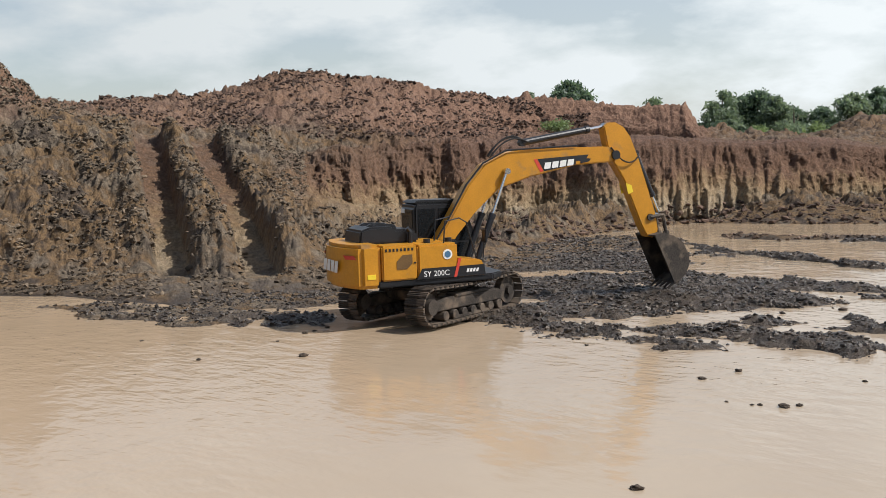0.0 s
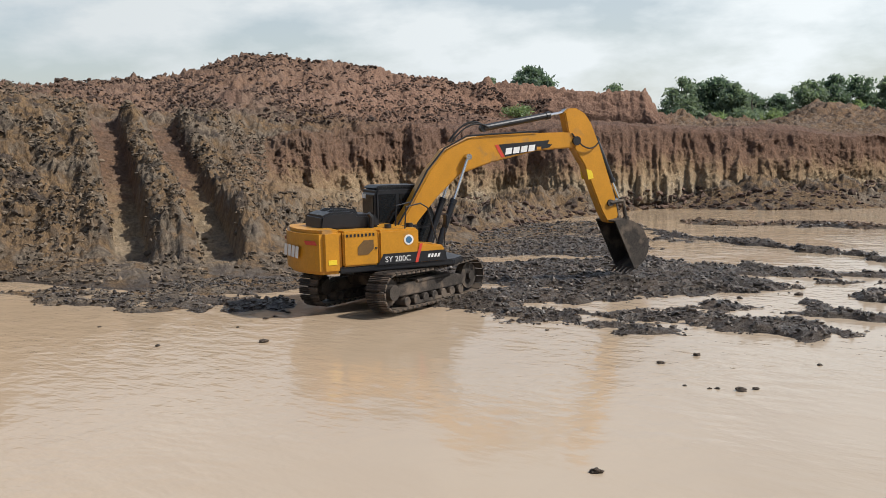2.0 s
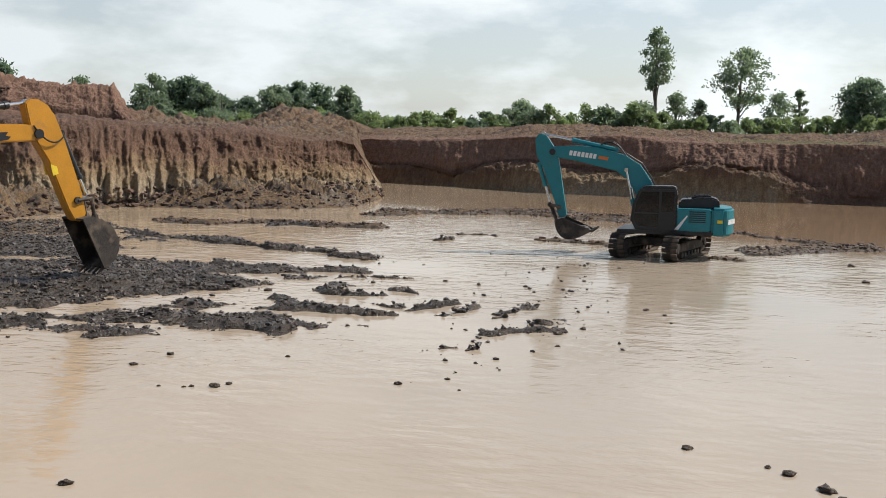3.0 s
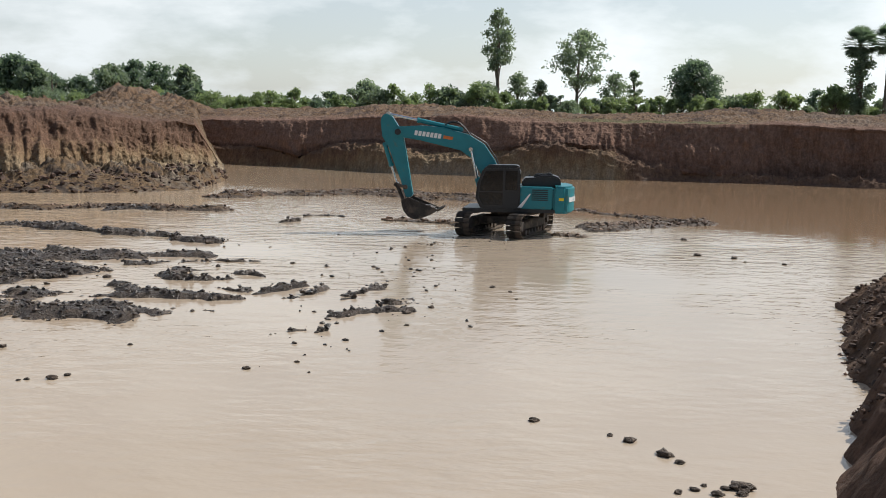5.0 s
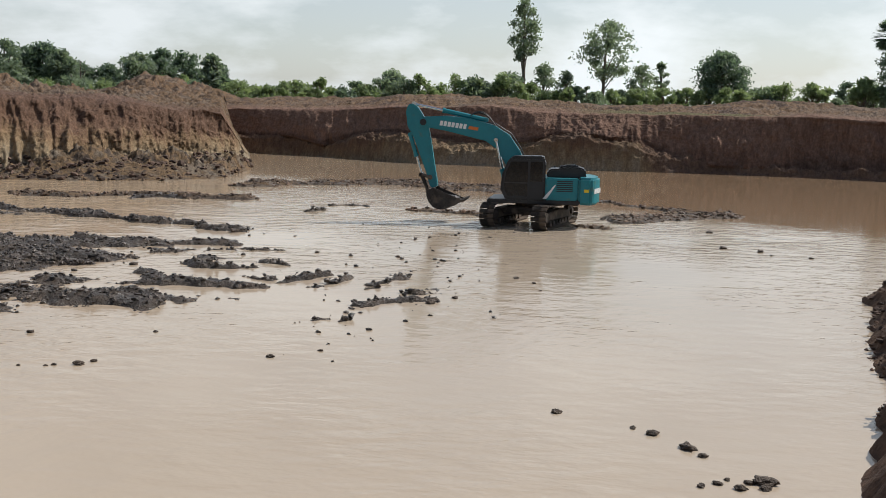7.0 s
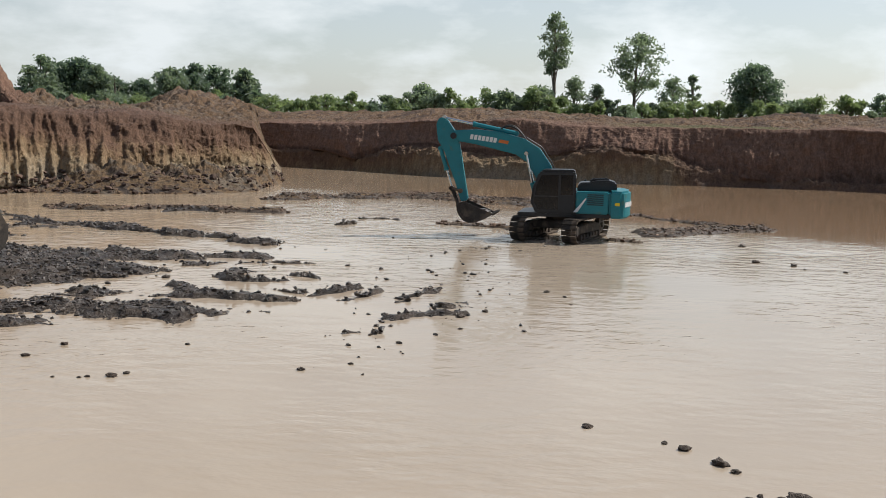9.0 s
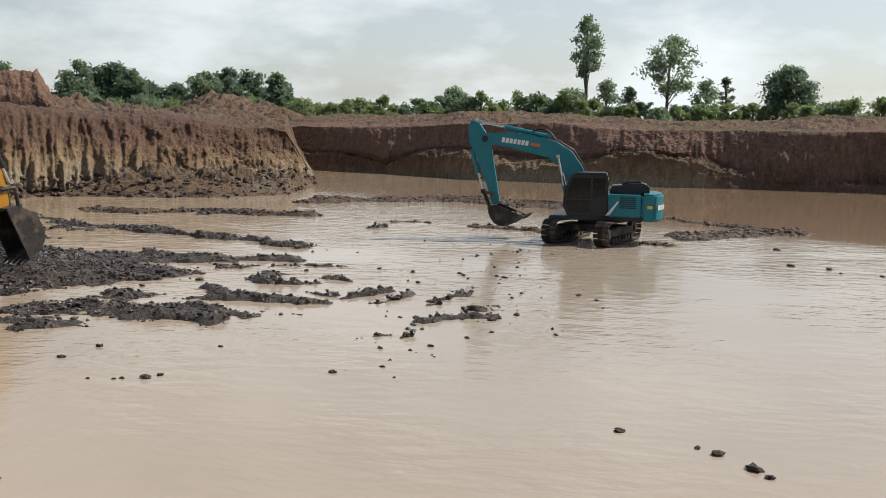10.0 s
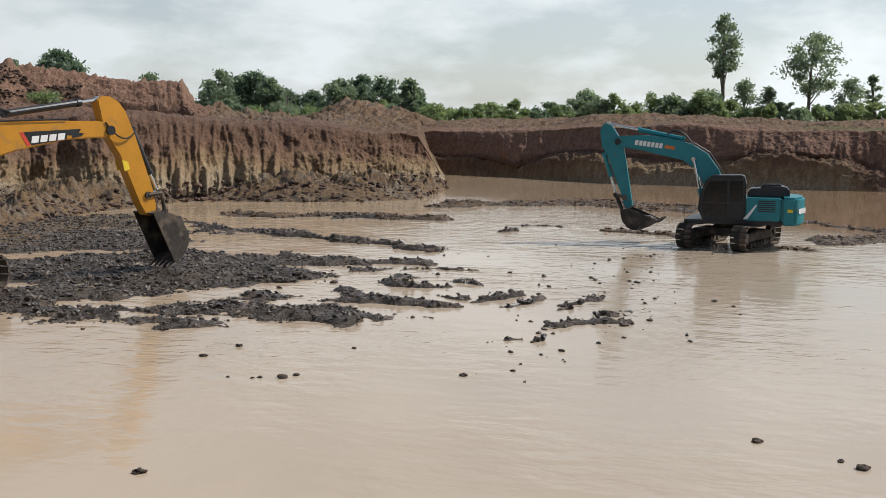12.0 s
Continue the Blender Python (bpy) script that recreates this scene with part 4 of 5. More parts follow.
def excavator(m, under_yaw, paint, arm, label, cab_x=0.0, cab_high=1.0):
    """A crawler excavator. Its x points along the arm; arm holds the joints in x and z."""
    top = thing("excavator", m, label, "excavator")
    yaw = Matrix.Rotation(radians(under_yaw), 4, "Z")
    # undercarriage
    bm = slab([(-.9, -.75), (.9, -.75), (.9, .75), (-.9, .75)], .5, .78, .05)
    rod((0, 0, .76), (0, 0, .99), .62, sides=32, bm=bm)
    for x in (-.62, .62):
        box(x - .2, x + .2, -1.0, 1.0, .46, .70, .05, bm)
    part("undercarriage", bm, M_STEEL, top, "mud-covered steel undercarriage", yaw)
    for y in (-1.1, 1.1):
        crawler(top, yaw @ Matrix.Translation((0, y, 0)))
    # turntable deck and counterweight
    part("deck", slab([(-2.0, -1.3), (1.15, -1.32), (1.6, -.9), (1.75, 1.2), (1.6, 1.32), (-2.0, 1.3)], .98, 1.14, .03), M_BLACK, top, "black steel turntable deck")
    arc = [(-math.cos(a) * 2.82, math.sin(a) * 2.82) for a in (radians(v) for v in range(-27, 28, 3))]
    cw = [(-1.92, -1.34), (-2.45, -1.34)] + arc[1:-1] + [(-2.45, 1.34), (-1.92, 1.34)]
    weight = part("counterweight", slab(cw, .98, 2.08, .09), paint, top, smooth=False)
    # engine bay, doors, tank, tool box
    part("engine_bay", box(-1.93, .02, -.9, 1.0, 1.12, 2.02, .04), paint, top)
    door = part("side_door", box(-1.90, -.97, -1.34, -.86, 1.14, 2.03, .04), paint, top)
    grille = part("grille", plate([(-1.52, 1.42), (-1.25, 1.42), (-1.1, 1.56), (-1.1, 1.78), (-1.36, 1.78), (-1.52, 1.62)], -1.352, -1.335, 0), M_GREY if paint is M_YELLOW else M_BLACK, door, "dark slotted vent")
    for k in range(8):
        part("vent_slot", box(-1.82 + k * .1, -1.77 + k * .1, -1.349, -1.33, 1.88, 1.95, 0), M_BLACK, door)
    part("handle", box(-1.06, -1.0, -1.36, -1.33, 1.55, 1.59, .006), M_BLACK, door)
    part("tank", box(-.95, .15, -1.34, -.42, 1.14, 2.0, .05), paint, top)
    part("tool_box", plate([(.17, 1.12), (.92, 1.12), (.92, 1.3), (.82, 1.52), (.17, 1.6)], -1.33, -.5, .03), paint, top)
    part("left_panel", box(-1.9, cab_x - .1, .86, 1.34, 1.14, 2.03, .04), paint, top)
    for k in range(6):
        part("louvre", box(-1.7, -1.05, 1.33, 1.356, 1.5 + k * .08, 1.54 + k * .08, .006), M_BLACK, top, "dark horizontal vent louvre")
    bm = plate([(-2.25, 2.02), (-.62, 2.02), (-.66, 2.28), (-.8, 2.36), (-1.25, 2.38), (-1.35, 2.46), (-1.95, 2.46), (-2.2, 2.38)], -.62, .62, .05)
    for y in (-.3, .28):
        plate([(-2.0, 2.4), (-1.1, 2.36), (-1.2, 2.5), (-1.85, 2.53)], y - .08, y + .08, .03, bm)
    part("engine_hood", bm, M_BLACK, top, "black moulded engine hood")
    part("exhaust", pipe([(-.9, -.72, 2.0), (-.9, -.72, 2.3), (-.98, -.72, 2.4)], .06), M_BLACK, top)
    for x in (-.5, .1):
        part("filler_cap", rod((x, -.85, 1.98), (x, -.85, 2.1), .09, sides=16), M_BLACK, top)
    # cab
    prof = [(-.08, 1.16), (1.5, 1.16), (1.72, 1.6), (1.66, 2.2), (1.42, 2.86), (1.28, 2.95), (0, 2.97), (-.08, 2.85)]
    prof = [(x, 1.1 if z < 1.2 else z) for x, z in prof]
    cab = part("cab", plate(prof, .34, 1.34, .06), M_BLACK, top, "black operator's cab with dark windows", Matrix.Translation((cab_x, 0, 1.1 - 1.1 * cab_high)) @ Matrix.Diagonal((1, 1, cab_high, 1)))
    part("roof", plate([(-.06, 2.95), (1.32, 2.93), (1.2, 3.02), (.05, 3.04)], .38, 1.3, .03), M_BLACK, cab)
    for name, pts in (("door_window", [(.62, 1.9), (1.55, 1.9), (1.5, 2.3), (1.3, 2.78), (.62, 2.8)]), ("rear_side_window", [(.03, 1.95), (.52, 1.95), (.52, 2.8), (.03, 2.8)]),
                      ("door_pane", [(.62, 1.3), (1.42, 1.3), (1.58, 1.62), (1.56, 1.84), (.62, 1.84)])):
        part(name, plate(pts, 1.336, 1.352, .004), M_GLASS, cab, "dark tinted window pane")
        part(name, plate(pts, .328, .344, .004), M_GLASS, cab, "dark tinted window pane")
    part("rear_window", box(-.092, -.075, .46, 1.22, 2.05, 2.78, .004), M_GLASS, cab, "dark tinted window pane")
    part("sticker", box(-.098, -.08, 1.0, 1.26, 2.68, 2.8, 0), M_WHITE, cab, "small white sticker")
    part("grab_rail", pipe([(1.7, 1.38, 1.5), (1.62, 1.38, 2.3), (1.4, 1.38, 2.6)], .018), M_BLACK, cab)
    # handrail and mirrors on the tool box side
    part("handrail", pipe([(-.2, -1.25, 1.98), (-.15, -1.25, 2.55), (.25, -1.25, 2.62), (.45, -1.25, 2.5), (.7, -1.25, 1.6)], .02), M_BLACK, top)
    part("handrail", pipe([(-.2, -.62, 1.98), (-.15, -.62, 2.55), (.25, -.62, 2.62)], .02), M_BLACK, top)
    part("mirror", box(.9, .96, -1.42, -1.2, 1.95, 2.3, .02, pipe([(.9, -1.25, 1.5), (.92, -1.3, 2.0)], .015)), M_BLACK, top)
    # arm
    part("boom", plate(arm["boom"], -.24, .24, .035), paint, top)
    part("boom_foot", box(-.1, .55, -.40, -.26, 1.2, 2.0, .03, box(-.1, .55, .20, .32, 1.2, 2.0, .03)), M_BLACK, top)
    part("stick", plate(arm["stick"], -.17, .17, .03), paint, top)
    x, z = arm["tip"]
    part("tip_pin", rod((x, -.3, z), (x, .3, z), .13, sides=20), M_BLACK, top)
    rams = (M_BLACK, M_CHROME) if paint is M_YELLOW else (paint, M_CHROME)
    for y in (-.34, .34):
        ram(top, arm["lift"][0], arm["lift"][1], y, .085, arm["lift"][2], "lift_ram", (M_BLACK if paint is M_YELLOW else paint, M_CHROME))
    ram(top, arm["crowd"][0], arm["crowd"][1], 0, .095, arm["crowd"][2], "crowd_ram", rams)
    ram(top, arm["curl"][0], arm["curl"][1], 0, .09, arm["curl"][2], "curl_ram", rams)
    link = arm["curl"][1]
    for a, b in ((arm["guide"], link), (link, arm["ear"])):
        for y in (-.2, .2):
            bm = rod((a[0], y - .03, a[1]), (a[0], y + .03, a[1]), .1)
            rod((b[0], y - .03, b[1]), (b[0], y + .03, b[1]), .1, bm=bm)
            rod((a[0], y, a[1]), (b[0], y, b[1]), .055, sides=8, bm=bm)
            part("link", bm, M_STEEL, top)
    bucket(top, arm["bucket"], arm["teeth"], arm["wide"], arm["load"])
    # hoses
    for y, lift in ((-.1, .35), (.05, .5), (.14, .42)):
        h = arm["hose"]
        part("hose", pipe(curve_points((h[0][0], y, h[0][1]), ((h[0][0] + h[1][0]) / 2, y, max(h[0][1], h[1][1]) + lift), (h[1][0], y, h[1][1])), .022, 6), M_RUBBER, top)
    h = arm["hose2"]
    part("hose", pipe(curve_points((h[0][0], -.26, h[0][1]), (h[1][0], -.30, h[1][1]), (h[2][0], -.2, h[2][1])), .022, 6), M_RUBBER, top)
    part("hose", pipe([(-.05, -.27, 1.9)] + [(x - .06, -.27, z) for x, z in arm["line"]], .025, 6), M_BLACK, top)
    return top


def flip(x, y, z, side, tilt=0.0, about=0.0):
    """A pose for a mark on the machine's right (-1) or left (1) side: its x runs along the side as read from there."""
    if side < 0:
        return Matrix.Translation((x, y, z)) @ Matrix.Rotation(radians(90), 4, "X") @ Matrix.Rotation(radians(tilt), 4, "Z")
    return Matrix.Translation((x, y, z)) @ Matrix.Rotation(radians(180), 4, "Z") @ Matrix.Rotation(radians(90), 4, "X") @ Matrix.Rotation(radians(tilt), 4, "Z")


# the yellow machine, half on the mud flat
arm = dict(
    boom=[(-.1, 1.75), (.35, 1.6), (.62, 2.05), (1.21, 2.69), (1.9, 3.27), (2.85, 3.55), (4.29, 3.83), (5.45, 3.88), (5.8, 4.05), (5.7, 4.28),
          (5.22, 4.33), (3.4, 4.33), (2.7, 4.32), (2.18, 4.24), (1.49, 3.94), (.98, 3.38), (.42, 2.5)],
    stick=[(5.28, 4.88), (5.42, 5.0), (5.68, 5.0), (5.95, 4.86), (6.16, 4.6), (6.42, 4.0), (6.58, 3.55), (7.0, 2.33), (7.08, 1.85), (6.92, 1.64), (6.7, 1.68), (6.5, 2.02), (5.93, 3.36), (5.5, 4.0), (5.38, 4.4)],
    tip=(5.6, 4.08),
    lift=((1.1, 1.25), (2.1, 3.74), .55), crowd=((2.75, 4.5), (5.4, 4.9), .8), curl=((6.42, 4.1), (7.22, 2.3), .7),
    guide=(6.78, 2.25), ear=(7.32, 1.75),
    bucket=[(6.72, 1.75), (7.05, 1.8), (7.4, 1.69), (7.72, 1.45), (7.92, 1.1), (7.9, .76), (7.72, .48), (7.4, .3)], wide=.98,
    teeth=(-.8, -.6, 1), load=None,
    hose=((1.75, 4.15), (2.9, 4.5)), hose2=((5.45, 4.3), (5.95, 3.6), (6.38, 4.0)),
    line=((.45, 2.55), (.98, 3.42), (1.49, 3.98), (2.18, 4.3), (4.4, 4.38)),
)
yellow = excavator(Matrix.Translation((-18.12, 22.25, .1)) @ Matrix.Rotation(radians(61.6), 4, "Z") @ Matrix.Scale(1.043, 4), 30, M_YELLOW, arm,
                   "yellow and black crawler excavator standing at a mud flat's edge", -.28)
# black side band, marks and lettering
band = part("side_band", plate([(-1.0, 1.13), (.92, 1.13), (.88, 1.40), (-.84, 1.40)], -1.352, -1.338, 0), M_BLACK, yellow, "black painted band")
word("SY 200C", .2, M_WHITE, band, flip(-.45, -1.353, 1.19, -1))
part("red_flash", plate([(.02, 1.13), (.10, 1.13), (.24, 1.60), (.16, 1.60)], -1.358, -1.352, 0), M_RED, band, "slanted red stripe")
bars(4, .36, .09, .03, .03, M_WHITE, band, flip(.55, -1.353, 1.23, -1))
part("round_badge", rod((-.14, -1.336, 1.72), (-.14, -1.352, 1.72), .13, sides=24), M_WHITE, yellow, "round white badge")
part("badge_disc", rod((-.14, -1.35, 1.72), (-.14, -1.356, 1.72), .085, sides=20), M_BLUE, yellow, "blue disc of the badge")
part("warning_label", box(-2.3, -2.08, -1.352, -1.335, 1.22, 1.34, 0), M_DECALY, yellow, "small yellow warning label")
for side in (-1, 1):
    y = .243 * side
    y0, y1 = min(y, y * 1.02), max(y, y * 1.02)
    pl = part("boom_plate", plate([(3.3, 3.7), (4.3, 3.86), (4.3, 3.95), (4.45, 3.95), (4.45, 3.88), (4.72, 3.92), (4.8, 4.0), (4.65, 4.02), (4.72, 4.12), (3.1, 4.04)], y0, y1, 0), M_BLACK, yellow, "black plate along the boom")
    bars(4, .98, .17, .05, .05, M_WHITE, pl, flip(3.78, .249 * side, 3.8, side, 5 * -side))
    part("red_edge", plate([(3.18, 3.68), (3.28, 3.7), (3.08, 4.04), (2.98, 4.03)], y0, y1, 0), M_RED, yellow, "slanted red stripe")
    part("warning_label", plate([(5.98, 3.27), (6.17, 3.2), (6.22, 3.0), (6.05, 2.95)], min(.172 * side, .178 * side), max(.172 * side, .178 * side), 0), M_DECALY, yellow, "yellow warning label")
back = Matrix.Translation((-2.832, 0, 1.36)) @ Matrix.Rotation(radians(-90), 4, "Z") @ Matrix.Rotation(radians(90), 4, "X")
bars(4, 1.25, .3, .07, .1, M_WHITE, yellow, back)
for side in (-1, 1):
    a = radians(22 * side)
    turn = Matrix.Rotation(a, 4, "Z")
    bars(1, .42, .1, .0, .08 * -side, M_RED, yellow, turn @ Matrix.Translation((-2.835, 0, 1.72)) @ Matrix.Rotation(radians(-90), 4, "Z") @ Matrix.Rotation(radians(90), 4, "X"), "red_flash")

# the teal machine, standing in the water
arm = dict(
    boom=[(.1, 1.55), (.55, 1.45), (.9, 2.2), (1.17, 2.63), (1.46, 3.1), (1.94, 3.42), (3.6, 3.8), (4.5, 3.94), (4.75, 4.15), (4.55, 4.36), (3.6, 4.42),
          (2.66, 4.35), (1.6, 4.07), (.96, 3.69), (.52, 3.07), (.15, 2.3)],
    stick=[(5.04, 4.9), (4.8, 4.76), (4.52, 4.34), (4.31, 3.86), (4.0, 2.09), (3.9, 1.52), (4.05, 1.38), (4.22, 1.45), (4.41, 2.08), (4.95, 3.49), (5.22, 3.95), (5.3, 4.6), (5.2, 4.84)],
    tip=(4.55, 4.14),
    lift=((.95, 1.1), (1.5, 3.48), .5), crowd=((1.95, 4.28), (4.98, 4.88), .6), curl=((5.12, 3.6), (4.6, 1.95), .55),
    guide=(4.22, 1.85), ear=(4.3, 1.25),
    bucket=[(4.02, 1.45), (4.28, 1.35), (4.32, 1.1), (4.22, .85), (4.05, .65), (3.83, .55), (3.5, .58), (3.1, .75), (2.78, .95)], wide=1.15,
    teeth=(-.87, .45, 1), load=((3.4, .95), (.5, .17)),
    hose=((1.55, 4.05), (2.6, 4.45)), hose2=((4.5, 4.4), (4.2, 4.0), (4.9, 3.6)),
    line=((.2, 2.4), (.55, 3.15), (.96, 3.74), (1.6, 4.12), (3.4, 4.42)),
)
teal = excavator(Matrix.Translation((3.03, 40.9, 0)) @ Matrix.Rotation(radians(174.5), 4, "Z") @ Matrix.Scale(.948, 4), -108, M_TEAL, arm,
                 "teal crawler excavator with a black cab standing in muddy water", -.5, .93)
for side in (-1, 1):
    bars(7, 1.15, .2, .04, .02, M_WHITE, teal, flip(3.3, .245 * side, 3.95, side, -7 * side))
    bars(1, .4, .13, 0, .03, M_ORANGE, teal, flip(2.48, .245 * side, 3.87, side, -9 * side), "small_mark")
    part("white_sweep", plate([(-.05, 1.25), (.05, 1.25), (.5, 1.75), (.45, 1.75)] if side < 0 else [(-.5, 1.2), (-.67, 1.2), (-1.02, 1.75), (-.98, 1.78)][::-1], 1.352 * side - .004, 1.352 * side + .004, 0), M_WHITE, teal, "white sweeping stripe")
    bars(7, .95, .2, .035, .0, M_WHITE, teal, Matrix.Rotation(radians(-17 * side), 4, "Z") @ Matrix.Translation((-2.832, 0, 1.45)) @ Matrix.Rotation(radians(-90), 4, "Z") @ Matrix.Rotation(radians(90), 4, "X"))
part("warning_label", box(-2.35, -2.15, 1.335, 1.352, 1.5, 1.62, 0), M_DECALY, teal, "small yellow warning label")


# ---- trees ----
def tube(points, radii, sides=7):
    vs, fs = [], []
    for i, (p, r) in enumerate(zip(points, radii)):
        for k in range(sides):
            a = 2 * math.pi * k / sides
            vs.append((p[0] + math.cos(a) * r, p[1] + math.sin(a) * r, p[2]))
    for i in range(len(points) - 1):
        for k in range(sides):
            fs.append((i * sides + k, i * sides + (k + 1) % sides, (i + 1) * sides + (k + 1) % sides, (i + 1) * sides + k))
    return vs, fs


def mesh_part(name, vs, fs, mat, parent):
    me = bpy.data.meshes.new(name)
    me.from_pydata(vs, [], fs)
    me.materials.append(mat)
    ob = new(name, me)
    ob.parent = parent
    return ob


def leaves(rng, centres, radii, per, size, droop=0.0):
    """Small leaf-clump faces scattered through the clusters."""
    total = len(centres) * per
    c = np.repeat(centres, per, 0)
    d = rng.normal(size=(total, 3))
    d /= np.linalg.norm(d, axis=1)[:, None]
    d *= (rng.random(total) ** 0.5 * (0.7 + 0.75 * rng.random(total)))[:, None] * np.repeat(radii, per, 0)
    p = c + d
    a, b = rng.normal(size=(total, 3)), rng.normal(size=(total, 3))
    a[:, 2] -= droop
    a /= np.linalg.norm(a, axis=1)[:, None]
    b -= (a * b).sum(1)[:, None] * a
    b /= np.linalg.norm(b, axis=1)[:, None]
    s = size * (0.6 + 0.8 * rng.random(total))[:, None]
    quad = np.stack([p - a * s, p + b * s * .42, p + a * s, p - b * s * .42], 1).reshape(-1, 3)
    return quad.tolist(), np.arange(total * 4).reshape(-1, 4).tolist()


def tree(x, y, z, high, crown_low, wide, clusters, per, leaf, mat, seed, label, round_crown=True, droop=0.0, lean=0.0, name="tree", clump=0.13):
    rng = np.random.default_rng(seed)
    top = thing(name, pose(x, y, z), label, name.replace("_", " "))
    ch = high - crown_low
    cs, rs = [], []
    for i in range(clusters):
        t = rng.random()
        w = math.sin(math.pi * min(max(t * .9 + .08, 0), 1)) ** (.55 if round_crown else .8) * wide / 2
        a, q = rng.random() * 6.283, rng.random() ** .5
        r = wide * (clump + .7 * clump * rng.random())
        cs.append((math.cos(a) * max(w - r * .6, 0) * q + lean * t, math.sin(a) * max(w - r * .6, 0) * q, crown_low + r * .6 + t * (ch - r * 1.3)))
        rs.append((r * 1.1, r * 1.1, r * .75))
    cs, rs = np.array(cs), np.array(rs)
    vs, fs = tube([(0, 0, -0.5), (.05, .03, high * .3), (lean * .3 - .05, 0, high * .6), (lean * .7, 0, high * .9)],
                  [high * .016 + .06, high * .013 + .04, high * .009 + .02, .03])
    for c in cs[:: max(1, len(cs) // 9)]:
        z0 = max(crown_low * .7, c[2] - ch * .4)
        o = len(vs)
        v2, f2 = tube([(lean * .3, 0, z0), (c[0] * .5, c[1] * .5, (z0 + c[2]) / 2), tuple(c)], [.1, .06, .02], 5)
        vs += v2
        fs += [tuple(k + o for k in f) for f in f2]
    mesh_part("trunk", vs, fs, M_BARK, top)
    vs, fs = leaves(rng, cs, rs, per, leaf, droop)
    mesh_part("crown", vs, fs, mat, top)
    return top


def polar(az, r):
    return -math.sin(radians(az)) * r, math.cos(radians(az)) * r


def planted(az, r, top_el, low_el, wide_deg, clusters, per, leaf, mat, seed, label, base=4.6, **kw):
    x, y = polar(az, r)
    t = math.tan(radians(top_el)) * r + 4.6 - base
    lo = math.tan(radians(low_el)) * r + 4.6 - base
    return tree(x, y, base, t, lo, math.radians(wide_deg) * r, clusters, per, leaf, mat, seed, label, **kw)


planted(-3.60, 128, 5.75, 2.3, 1.9, 44, 70, .2, M_LEAF[1], 1, "tall slender tree with a narrow airy green crown", droop=.8, clump=.12)
planted(-7.92, 128, 4.75, 1.5, 3.5, 60, 75, .2, M_LEAF[1], 2, "tall broad tree with an open grey-green crown", lean=.6, clump=.085)
planted(-9.97, 126, 2.5, .3, 1.7, 34, 60, .18, M_LEAF[1], 3, "young airy tree with a thin crown")
planted(-11.00, 130, 2.6, .3, .9, 20, 60, .18, M_LEAF[1], 4, "young airy tree with a thin crown")
planted(-4.73, 130, 2.4, .5, 1.5, 30, 60, .18, M_LEAF[1], 5, "young airy tree with a thin crown")
planted(-5.96, 127, 2.0, .5, 1.3, 20, 60, .18, M_LEAF[1], 6, "young airy tree with a thin crown")
planted(-14.13, 125, 3.2, .5, 3.2, 60, 110, .22, M_LEAF[0], 7, "dense dark green round-crowned tree", clump=.1)
planted(31.35, 125, 3.65, 1.6, 2.5, 34, 200, .28, M_LEAF[0], 8, "dome-shaped dark green tree on the rim", base=6.5)
planted(33.62, 120, 3.2, 1.9, .9, 8, 45, .2, M_LEAF[1], 9, "sparse bushy tree on the rim", base=6.5)
planted(26.93, 125, 2.55, 1.0, 1.8, 16, 120, .25, M_LEAF[1], 10, "low green tree on the rim", base=6)
for i, (az, top, wide) in enumerate([(23.4, 2.85, 2.5), (21.6, 2.75, 2.7), (19.9, 1.9, 1.7), (17.0, 2.4, 2.2), (15.8, 2.65, 2.2), (14.6, 2.6, 2.3), (13.2, 2.4, 1.6), (22.4, 2.5, 2.4), (18.4, 1.7, 1.7), (20.7, 2.4, 2.0), (12.7, 1.9, 1.2)]):
    planted(az, 128 + 3 * (i % 3), top, .2, wide, 44, 90, .24, M_LEAF[0 if i % 3 else 1], 20 + i, "dense dark green broadleaf tree at the pit's edge", base=4.8, clump=.11)
planted(19.8, 126, 2.03, .5, .8, 9, 10, .14, M_LEAF[1], 15, "thin half-bare sapling between the trees", base=4.8, clump=.1)
rng0 = random.Random(5)
az = 24.5
i = 0
while az > -25:
    el = 0.85 + .5 * rng0.random() + (.5 if -4 < az < 4.5 and rng0.random() < .5 else 0) + (.5 if az < -17 and rng0.random() < .3 else 0)
    wide = 1.0 + .9 * rng0.random()
    planted(az, 116 + 14 * rng0.random(), el, -.1, wide, 20, 70, .19, M_LEAF[rng0.choice((0, 1, 2, 2))], 60 + i, "low green bush growing along the pit's rim", base=4.5, name="bush", clump=.12)
    az -= wide * .45
    i += 1
planted(32.07, 79, 1.55, .9, 2.6, 14, 60, .12, M_LEAF[2], 300, "weeds growing on the ledge of the cut", base=5.6, name="bush")
for az, top in ((3.5, 1.85), (-2.7, 1.95), (-16.3, 1.35), (-1.0, 1.6)):
    planted(az, 124, top, -.1, 2.2, 26, 120, .26, M_LEAF[1], 200 + int(az * 10), "rounded green tree behind the bushes", base=4.5)


